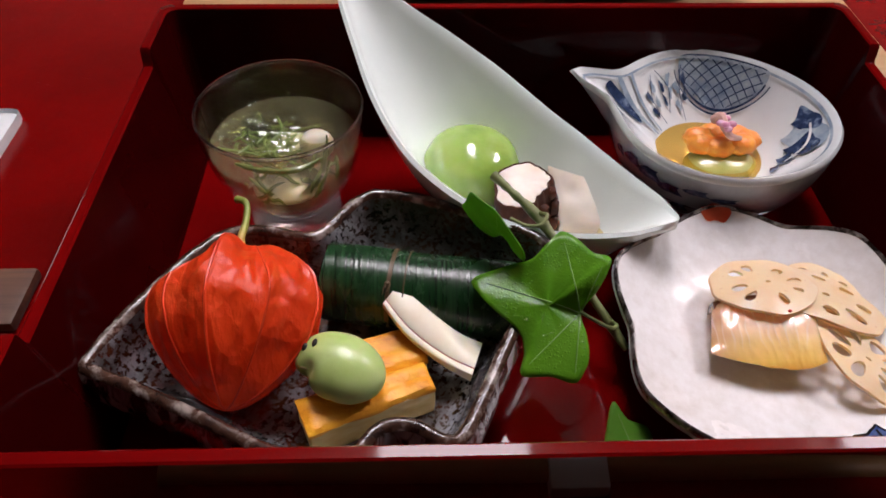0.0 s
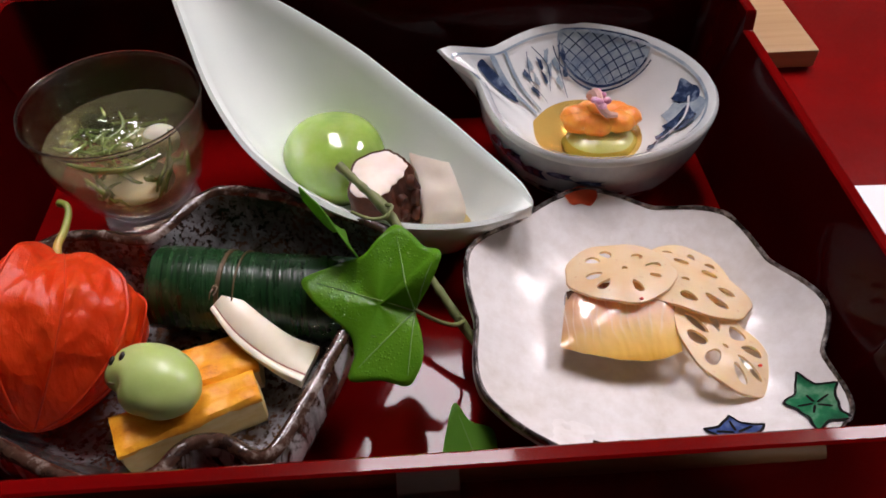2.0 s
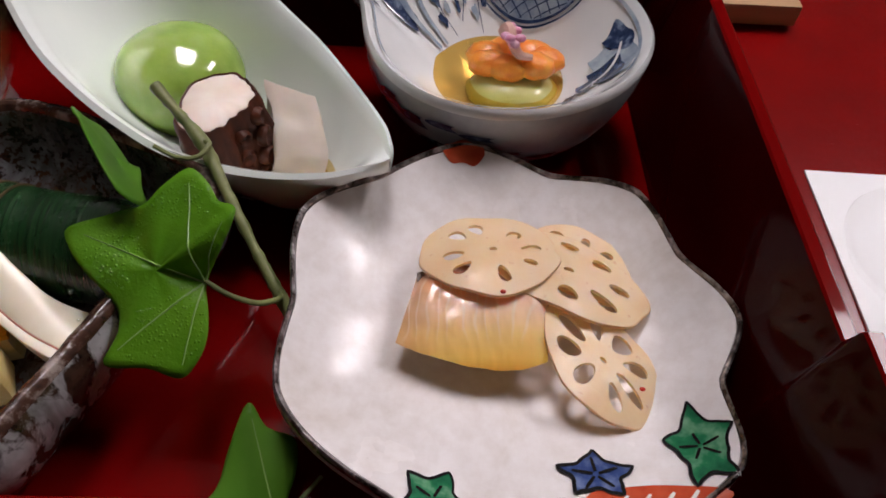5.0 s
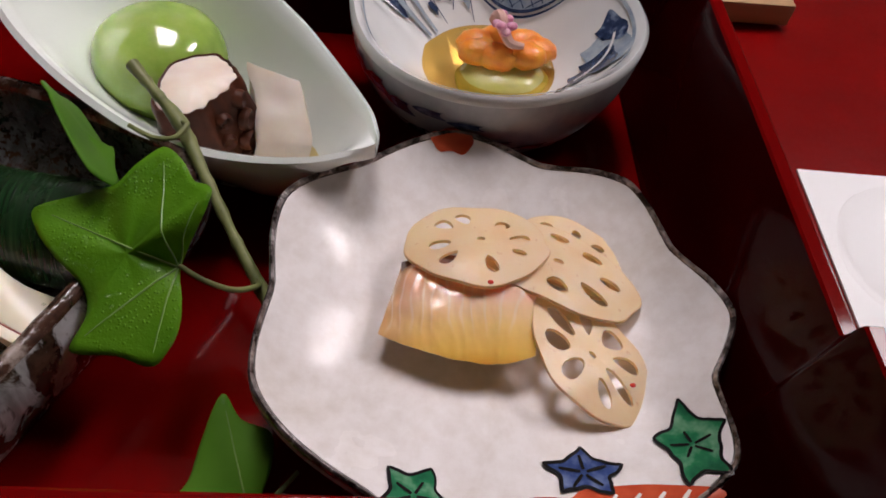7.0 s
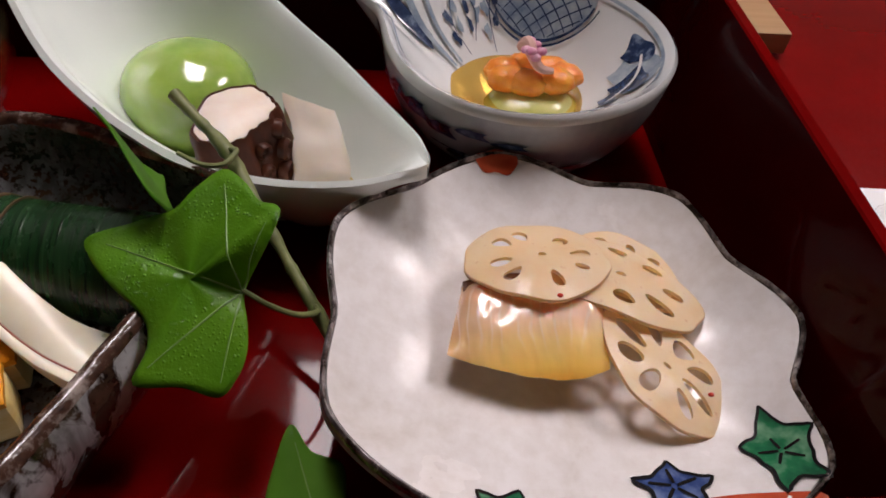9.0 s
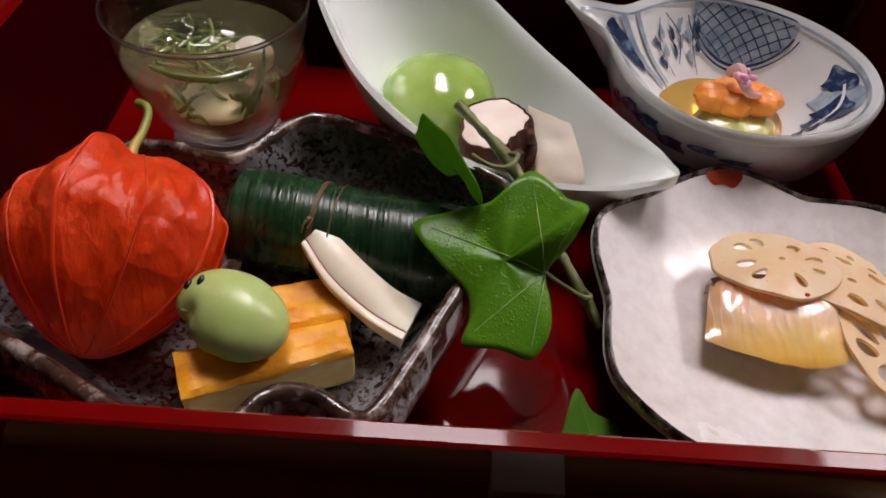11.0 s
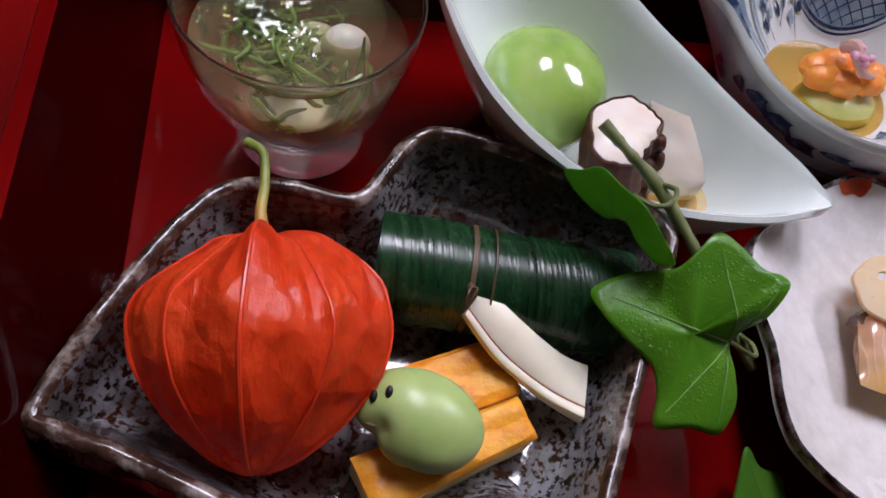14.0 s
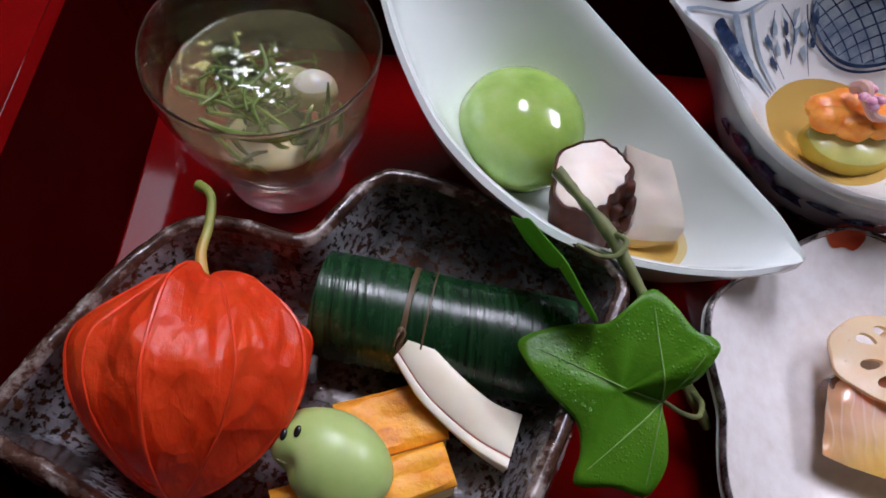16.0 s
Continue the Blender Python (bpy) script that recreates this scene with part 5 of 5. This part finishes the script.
# ---- lantern husk ----
def build_husk():
    t = thing("lantern_husk", (-0.6, 1.62, 0.21), "bright orange-red papery lantern fruit husk with a stalk", "ground cherry")
    root, tip = Vector((-0.585, 1.83, 0.55)), Vector((-0.6, 1.335, 0.345))
    axis = (tip - root).normalized()
    u = axis.orthogonal().normalized()
    u = (Vector((1, 0, 0)) - axis * axis.x).normalized()
    w = axis.cross(u)
    long = (tip - root).length
    prof = [(0.0, 0.015), (-0.03, 0.05), (-0.02, 0.115), (0.028, 0.168), (0.1, 0.225), (0.21, 0.274), (0.35, 0.302), (0.49, 0.29), (0.63, 0.25), (0.76, 0.198), (0.87, 0.138), (0.945, 0.085), (0.985, 0.04), (1.0, 0.006)]
    fine = spline([(a, b, 0) for a, b in prof], 8)
    n = 150

    def at(q, ang):
        ribs = abs(math.cos(2.5 * ang - 1.0))
        minor = abs(math.cos(5 * ang - 2.0))
        r = q.y * (0.92 + 0.09 * ribs ** 4 + 0.03 * minor ** 8)
        p = root + axis * (q.x * long) + (u * math.cos(ang) * (1.03 if math.cos(ang) > 0 else 0.93) + w * math.sin(ang) * 0.94) * r
        p -= axis * ((0.06 * math.exp(-((ang - 1.66) / 0.3) ** 2) + 0.035 * math.exp(-((ang - 0.5) / 0.35) ** 2) - 0.03) * math.exp(-((q.x - 0.08) / 0.13) ** 2))
        g = Vector((math.cos(ang) * 2.2, math.sin(ang) * 2.2, q.x * 1.6 + 1.7))
        k = 0.016 * noise.noise(p * 6) - 0.036 * abs(noise.noise(g * 1.5)) - 0.015 * abs(noise.noise(g * 3.7 + Vector((2, 0, 0)))) - 0.004 * abs(noise.noise(p * 30)) + 0.011
        k *= math.sin(math.pi * min(1, max(0, 0.5 + 0.5 * q.x))) if q.x > 0 else 0.6
        return p + (p - (root + axis * q.x * long)).normalized() * k
    rings = [[at(q, 2 * math.pi * j / n) for j in range(n)] for q in fine]
    part("husk", *loft(rings, True, True, True), HUSK, t, sharp=80)
    for k in range(10):
        ang = (math.pi * k + 1.0) / 2.5 if k < 5 else (math.pi * (k - 5) + math.pi / 2 + 1.0) / 2.5
        line = [at(q, ang) + (at(q, ang) - (root + axis * q.x * long)).normalized() * 0.001 for q in fine[8::5]]
        part("rib", *tube(line, [0.003, 0.006 if k < 5 else 0.0035, 0.003], 6, 2), HUSK_RIB, t)
    part("stalk", *tube([root + axis * 0.02, (-0.603, 1.89, 0.56), (-0.598, 1.96, 0.565), (-0.6, 2.03, 0.575), (-0.612, 2.06, 0.585), (-0.645, 2.085, 0.575)], [0.02, 0.014, 0.0125, 0.012, 0.012, 0.015], 10), STALK, t, "yellow-green curved stalk")


build_husk()


# ---- bean, egg bars, pickled slice, leaf roll ----
def build_bean():
    t = thing("broad_bean", (-0.23, 1.43, 0.375), "peeled pale green broad bean lying on the egg", "bean")
    rot = Euler((radians(14), radians(4), radians(-24))).to_matrix()
    c, rr = Vector((-0.228, 1.424, 0.445)), (0.15, 0.112, 0.088)

    def shape(d):
        head = 0.06 * max(0.0, -d.x) ** 3
        dent = -0.2 * math.exp(-((d.x + 0.62) / 0.16) ** 2 - ((d.y + 0.6) / 0.3) ** 2) - 0.03 * math.exp(-((d.x + 0.3 * d.y + 0.2) / 0.1) ** 2) * max(0.0, -d.y)
        waist = -0.06 * math.exp(-((d.x + 0.45) / 0.2) ** 2) * max(0.0, -d.y)
        return 1 + head + dent + waist + 0.015 * noise.noise(d * 2)
    part("seed", *blob(c, rr, 56, 36, shape, rot), BEAN, t)
    d = Vector((-0.72, -0.55, 0.42)).normalized()
    p = c + rot @ (Vector((d.x * rr[0], d.y * rr[1], d.z * rr[2])) * shape(d))
    part("sprout_notch", *blob(p - Vector((-0.002, -0.003, 0.002)), (0.02, 0.006, 0.006), 12, 8, None, Euler((0, 0, -0.2)).to_matrix()), BEAN_SCAR, t, "small brownish notch")
    for q in ((-0.78, 0.02, 0.62), (-0.62, 0.2, 0.75)):
        d = Vector(q).normalized()
        p = c + rot @ (Vector((d.x * rr[0], d.y * rr[1], d.z * rr[2])) * shape(d) * 1.02)
        whole("sesame_seed", *blob(p, (0.009, 0.015, 0.007), 12, 8, None, Euler((0.3, -0.5, -0.4)).to_matrix()), SEED, tuple(p - Vector((0, 0, 0.006))), "black sesame seed stuck on the green bean", "seed", "sesame seeds on the bean")
    return t


def egg_bar(a, b, c, d, ztop, zlow, label, seed):
    """A bar with a browned, grooved top: a, b along the back, d, c along the front."""
    t = thing("egg_bar", ((a[0] + c[0]) / 2, (a[1] + c[1]) / 2, zlow), label, "omelette", "egg bars")
    low = [(*p, zlow) for p in (d, c, b, a)]
    high = [(*p, ztop - 0.022) for p in (d, c, b, a)]
    part("side", *cut_block(low, high, 0.006, seed, 8), EGG_SIDE, t, "pale yellow cut sides", sharp=50)
    rows = []
    n, m = 22, 12
    for j in range(m + 1):
        w = j / m
        row = []
        for i in range(n + 1):
            u = i / n
            p = Vector(d).lerp(Vector(c), u).lerp(Vector(a).lerp(Vector(b), u), w)
            g = 0.006 * abs(math.sin(math.pi * (w * 2.0))) ** 0.7
            e = min(u, 1 - u, w, 1 - w)
            row.append((p.x, p.y, ztop - 0.012 + g - 0.01 * (1 - smooth_step(0, 0.05, e)) + 0.006 * noise.noise(Vector((p.x * 20, p.y * 20, seed)))))
        rows.append(row)
    skirt = rows[0] + [r[-1] for r in rows[1:-1]] + rows[-1][::-1] + [r[0] for r in rows[-2:0:-1]]
    part("top", *join(loft(rows, False), loft([skirt, [(x, y, z - 0.016) for x, y, z in skirt]])), EGG_TOP, t, "browned orange top")


def build_slice():
    t = thing("pickled_slice", (0.1, 1.6, 0.3), "curved white pickled slice with a dark red line", "pickle")
    front = spline([(-0.104, 1.69, 0.437), (-0.036, 1.6, 0.406), (0.035, 1.54, 0.38), (0.117, 1.484, 0.365), (0.197, 1.443, 0.355)], 8)
    back = spline([(-0.048, 1.763, 0.456), (0.027, 1.694, 0.432), (0.098, 1.64, 0.405), (0.167, 1.603, 0.37), (0.242, 1.59, 0.33)], 8)
    m = len(front)

    def strip(s0, s1, low, high):
        rings = []
        for i, (p, q) in enumerate(zip(front, back)):
            d = (front[min(i + 1, m - 1)] - front[max(i - 1, 0)]).normalized()
            up = d.cross(q - p).normalized()
            if up.z < 0:
                up = -up
            a, b = p.lerp(q, s0), p.lerp(q, s1)
            e = (b - a).normalized() * 0.0015
            rings.append([a - up * low, b - up * low, b + up * (high - 0.0015), b - e + up * high, a.lerp(b, 0.5) + up * (high + 0.001), a + e + up * high, a + up * (high - 0.0015)])
        return loft(rings, True, True, True)
    part("flesh", *strip(0.212, 1.0, 0.028, 0.006), RADISH, t, "cream white flesh", sharp=50)
    part("skin", *strip(0.178, 0.211, 0.028, 0.0055), RADISH_SKIN, t, "dark red skin line", sharp=50)
    part("edge_strip", *strip(0.0, 0.177, 0.028, 0.006), RADISH, t, "pale outer strip", sharp=50)


def build_roll():
    t = thing("leaf_roll", (0.0, 1.8, 0.21), "dark green bamboo-leaf roll tied with a straw strip", "wrapped roll")
    a, b = Vector((-0.315, 1.872, 0.355)), Vector((0.36, 1.76, 0.355))
    d = (b - a).normalized()
    up = Vector((0, 0, 1))
    side = d.cross(up)
    n = 60

    def ring(u, r, k=0.0):
        c = a.lerp(b, u)
        return [c + (side * math.cos(q) + up * math.sin(q) * 0.96) * (r + (0.006 * (q / (2 * math.pi)) if k else 0)) for q in (2 * math.pi * j / n for j in range(n))]
    rings = [ring(0.03, 0.03), ring(0.02, 0.09), ring(0.012, 0.128)] + [ring(u, 0.143 + 0.003 * math.sin(9 * u), 1) for u in [k / 30 for k in range(31)]] + [ring(0.99, 0.128), ring(0.98, 0.09), ring(0.97, 0.03)]
    part("leaf", *loft(rings, True, True, True), LEAF_WRAP, t, "glossy ribbed dark leaf", sharp=50)
    for u, lab in ((0.36, 1), (0.44, 0)):
        rr = [ring(u - 0.012 if lab else u - 0.004, 0.143), ring(u - 0.01 if lab else u - 0.003, 0.1485), ring(u + 0.01 if lab else u + 0.003, 0.1485), ring(u + 0.012 if lab else u + 0.004, 0.143)]
        part("tie", *loft(rr), TIE, t, "brown straw tie")
    k = a.lerp(b, 0.355) + side * 0.085 + up * 0.12
    part("knot", *join(blob(k, (0.011, 0.012, 0.01), 12, 8), tube([k, k + Vector((0.012, -0.012, 0.012)), k + Vector((0.0, -0.035, 0.004))], [0.005, 0.003], 6), tube([k, k + Vector((-0.01, -0.02, 0.004)), k + Vector((-0.016, -0.04, -0.012))], [0.005, 0.002], 6)), TIE, t, "small straw knot")


egg_bar((-0.385, 1.365), (0.035, 1.505), (0.075, 1.4), (-0.325, 1.23), 0.37, 0.215, "yellow egg omelette bar with a browned top, under the bean", 1)
egg_bar((-0.255, 1.59), (0.02, 1.68), (0.052, 1.52), (-0.215, 1.43), 0.355, 0.215, "yellow egg omelette bar with a browned orange top", 2)
build_bean()
build_slice()
build_roll()


# ---- ivy sprig ----
def ivy_leaf(name, outline, middle, joint, tips, label, material, category="leaf", sag=0.012, seed=0, rise=0.0):
    """A lobed leaf: its outline in order, the middle it is filled from, the stalk's joint and the vein tips."""
    t = thing(name, tuple(joint), label, category, "ivy leaves")
    J, mid = Vector(joint), Vector(middle)
    tips = [Vector(p) for p in tips]
    rim = spline(outline, 5, True)
    up = Vector((0, 0, 0))
    for i in range(len(rim)):
        up += (rim[i - 1] - mid).cross(rim[i] - mid)
    up.normalize()
    if up.z < 0:
        up = -up
    rows = []
    for k in range(12):
        s = 1 - k / 12
        row = []
        for p in rim:
            q = mid.lerp(p, s) + up * rise * (1 - s) * s
            row.append(q + up * (sag * 1.6 * s * (1 - s) + 0.010 * noise.noise(q * 9 + Vector((seed, 0, 0))) - sag * s * s))
        rows.append(row)
    n = len(rim)
    for _ in range(14):
        for k in range(1, 11):
            rows[k] = [rows[k][j] * 0.4 + (rows[k - 1][j] + rows[k + 1][j] + rows[k][j - 1] + rows[k][(j + 1) % n]) * 0.15 for j in range(n)]
    v, f = loft(rows)
    v.append(tuple(sum(rows[11], Vector()) / n))
    m = len(rim)
    f += [(11 * m + j, 11 * m + (j + 1) % m, len(v) - 1) for j in range(m)]
    ob = part("blade", v, f, material, t, sharp=80)
    mod = ob.modifiers.new("thickness", "SOLIDIFY")
    mod.thickness = 0.0004
    mod.offset = -1
    cloud = [w for row in rows for w in row]
    for p in tips:
        line = []
        for k in range(11):
            s = k / 11 * 0.95
            q = J.lerp(p, s)
            d = min(((w - q) - up * (w - q).dot(up)).length for w in cloud)
            near = [w for w in cloud if ((w - q) - up * (w - q).dot(up)).length < d + 0.012]
            line.append(q + up * (sum((w - q).dot(up) for w in near) / len(near) + 0.001))
        part("vein", *tube(line, [0.0026, 0.0019, 0.001], 6, 3), IVY_VEIN, t, "pale raised vein")
    return t


def dew(centre, spread, rise, n, seed):
    """Tiny water drops scattered on a leaf."""
    rnd = random.Random(seed)
    drops = []
    for _ in range(n):
        a, b = rnd.gauss(0, 1), rnd.gauss(0, 1)
        x, y = centre[0] + spread[0] * a, centre[1] + spread[1] * b
        r = rnd.uniform(0.003, 0.0075)
        drops.append(blob((x, y, centre[2] + rise[0] * (x - centre[0]) + rise[1] * (y - centre[1])), (r * rnd.uniform(1, 1.8), r, r * 0.7), 8, 5))
    return join(*drops)


main_leaf = ivy_leaf("ivy_leaf", [(0.205, 1.72, 0.53), (0.29, 1.755, 0.541), (0.354, 1.755, 0.57), (0.407, 1.745, 0.605), (0.455, 1.775, 0.645), (0.51, 1.815, 0.665), (0.562, 1.775, 0.662), (0.6, 1.712, 0.668), (0.64, 1.695, 0.67), (0.648, 1.66, 0.672), (0.615, 1.615, 0.6),
         (0.572, 1.602, 0.51), (0.566, 1.575, 0.49), (0.577, 1.52, 0.475), (0.58, 1.46, 0.445), (0.562, 1.415, 0.415), (0.526, 1.383, 0.395), (0.45, 1.398, 0.412), (0.352, 1.4, 0.42), (0.366, 1.475, 0.44), (0.352, 1.54, 0.47), (0.278, 1.6, 0.505), (0.225, 1.66, 0.525)],
         (0.45, 1.6, 0.525), (0.564, 1.594, 0.49), [(0.205, 1.72, 0.53), (0.51, 1.815, 0.665), (0.636, 1.675, 0.682), (0.526, 1.383, 0.395), (0.352, 1.41, 0.42)], "glossy wet green ivy leaf draped over the dark dish", IVY, seed=1, sag=0.008)
part("dew", *dew((0.35, 1.62, 0.515), (0.05, 0.06), (0.1, 0.2), 46, 3), DEW, main_leaf, "tiny clear water drops").visible_shadow = False
ivy_leaf("ivy_leaf", [(0.19, 2.08, 0.52), (0.2, 2.02, 0.62), (0.205, 1.957, 0.71), (0.245, 1.91, 0.715), (0.285, 1.845, 0.73), (0.33, 1.78, 0.7), (0.37, 1.73, 0.65), (0.383, 1.786, 0.542), (0.352, 1.87, 0.53), (0.335, 1.925, 0.535), (0.297, 1.955, 0.495), (0.25, 2.03, 0.475)],
         (0.3, 1.9, 0.6), (0.345, 1.94, 0.535), [(0.19, 2.08, 0.52), (0.205, 1.957, 0.71), (0.285, 1.845, 0.73), (0.38, 1.76, 0.56)], "green ivy leaf standing on edge by the vine", IVY_BACK, seed=4, sag=0.004)
ivy_leaf("ivy_leaf", [(0.66, 1.03, 0.16), (0.6, 1.07, 0.172), (0.57, 1.13, 0.19), (0.615, 1.19, 0.215), (0.635, 1.27, 0.255), (0.672, 1.372, 0.3), (0.72, 1.325, 0.265), (0.79, 1.305, 0.24), (0.8, 1.24, 0.215), (0.785, 1.18, 0.19), (0.765, 1.115, 0.17), (0.72, 1.06, 0.163)],
         (0.69, 1.17, 0.2), (0.765, 1.115, 0.17), [(0.57, 1.13, 0.19), (0.672, 1.372, 0.3), (0.66, 1.03, 0.16)], "matt green ivy leaf resting on the tray floor", IVY_BACK, seed=7)
vine = thing("ivy_vine", (0.46, 2.07, 0.47), "olive green ivy vine across the dark dish", "vine")
part("stem", *tube([(0.312, 2.22, 0.565), (0.39, 2.14, 0.535), (0.465, 2.06, 0.505), (0.55, 1.92, 0.46), (0.64, 1.78, 0.38), (0.71, 1.68, 0.32), (0.765, 1.6, 0.27)], [0.019, 0.016, 0.021, 0.016, 0.014, 0.018, 0.013], 12, 8, 0.25), VINE, vine)
part("tendril", *tube([(0.47, 2.06, 0.51), (0.5, 2.02, 0.54), (0.475, 1.98, 0.53), (0.42, 1.975, 0.53), (0.36, 1.99, 0.555)], [0.008, 0.007, 0.006], 8), VINE, vine, "thin pale leaf stalk")
part("tendril", *tube([(0.71, 1.68, 0.33), (0.72, 1.64, 0.36), (0.68, 1.585, 0.42), (0.62, 1.575, 0.47), (0.565, 1.595, 0.497)], [0.008, 0.007, 0.006], 8), VINE, vine, "thin pale leaf stalk")
part("tendril", *tube([(0.735, 1.125, 0.175), (0.8, 1.15, 0.2), (0.86, 1.23, 0.19)], [0.007, 0.006], 8), VINE, vine, "thin pale leaf stalk")

# ---- things round the tray ----
whole("serving_board", *slab(-1.52, 3.58, TABLE_Z + 0.02, 2.88, 7.4, 0.05, 0.012), WOOD, (0.7, 5.4, TABLE_Z), "pale plain wooden serving board on the red table", "board")
whole("black_bowl", *lathe([(0.001, 0.2), (0.3, 0.22), (0.46, 0.36), (0.52, 0.55), (0.54, 0.56), (0.53, 0.5), (0.47, 0.3), (0.35, 0.14), (0.28, 0.1), (0.27, 0.05), (0.001, 0.05)], (0.08, 4.85), 56), BLACK_LACQUER, (0.08, 4.85, 0.05), "small black lacquer bowl on the wooden board", "bowl")
big = thing("soup_bowl", (1.3, 5.05, 0.05), "large black lacquer bowl with a white inside", "bowl")
part("outside", *lathe([(0.9, 0.62), (0.92, 0.63), (0.9, 0.55), (0.8, 0.35), (0.6, 0.16), (0.4, 0.1), (0.38, 0.05), (0.001, 0.05)], (1.3, 5.05), 64), BLACK_LACQUER, big)
part("inside", *lathe([(0.001, 0.2), (0.5, 0.22), (0.75, 0.38), (0.87, 0.6), (0.9, 0.625)], (1.3, 5.05), 64), WHITE_GLAZE, big, "white glazed inside")


def sheet(name, corners, z, material, label, category, curl=0.01):
    rows = []
    a, b, c, d = (Vector(p) for p in corners)
    for j in range(13):
        row = []
        for i in range(13):
            p = a.lerp(b, i / 12).lerp(d.lerp(c, i / 12), j / 12)
            row.append((p.x, p.y, z + curl * (0.5 + 0.5 * noise.noise(Vector((p.x * 2, p.y * 2, 1))))))
        rows.append(row)
    low = [[(x, y, z - 0.006) for x, y, _ in r] for r in rows]
    et = [r[0] for r in rows] + rows[-1][1:-1] + [r[-1] for r in reversed(rows)] + list(reversed(rows[0][1:-1]))
    el = [(x, y, z - 0.006) for x, y, _ in et]
    return whole(name, *join(loft(rows, False), loft(low, False), loft([et, el])), material, (sum(p[0] for p in corners) / 4, sum(p[1] for p in corners) / 4, z - 0.006), label, category)


sheet("paper_mat", [(2.62, 1.3), (4.3, 1.26), (4.3, 2.56), (2.64, 2.62)], TABLE_Z + 0.008, PAPER, "white paper mat on the red table", "paper", 0.004)
sheet("napkin", [(2.14, 0.985), (3.3, 0.985), (3.2, 1.26), (2.16, 1.24)], TABLE_Z + 0.008, PAPER, "folded white paper napkin beside the tray", "napkin", 0.01)
gd = whole("glass_dish", *lathe([(0.001, -0.045), (0.24, -0.045), (0.27, -0.03), (0.3, 0.02), (0.31, 0.022), (0.315, 0.015), (0.28, -0.05), (0.25, -0.064), (0.001, -0.064)], (2.93, 2.15), 56), DISH_GLASS, (2.93, 2.15, -0.064), "small clear glass dish on the white paper", "dish")
gd.visible_shadow = False
whole("white_plate", *slab(-3.6, 2.7, TABLE_Z, -2.2, 3.5, TABLE_Z + 0.05, 0.06), WHITE_GLAZE, (-2.9, 3.1, TABLE_Z), "white rounded plate on the red table", "plate")
whole("wooden_rest", *slab(-2.3, 1.98, TABLE_Z, -1.68, 2.3, TABLE_Z + 0.06, 0.02), DIM_WOOD, (-2, 2.1, TABLE_Z), "small dark wooden rest on the red table", "chopstick rest")
for k, y in enumerate((0.72, 0.62)):
    whole("chopstick", *tube([(-0.9, y - 0.02, TABLE_Z + 0.03), (0.5, y - 0.01, TABLE_Z + 0.04), (1.94, y, TABLE_Z + 0.028)], [0.026, 0.036, 0.024], 10, 8), WOOD, (0.5, y, TABLE_Z), "plain pale wooden chopstick in front of the tray", "chopstick", "pair of chopsticks")
whole("paper_band", *slab(0.47, 0.56, TABLE_Z, 0.68, 0.78, TABLE_Z + 0.085, 0.012), PAPER, (0.58, 0.67, TABLE_Z), "white paper band round the chopsticks", "paper band")
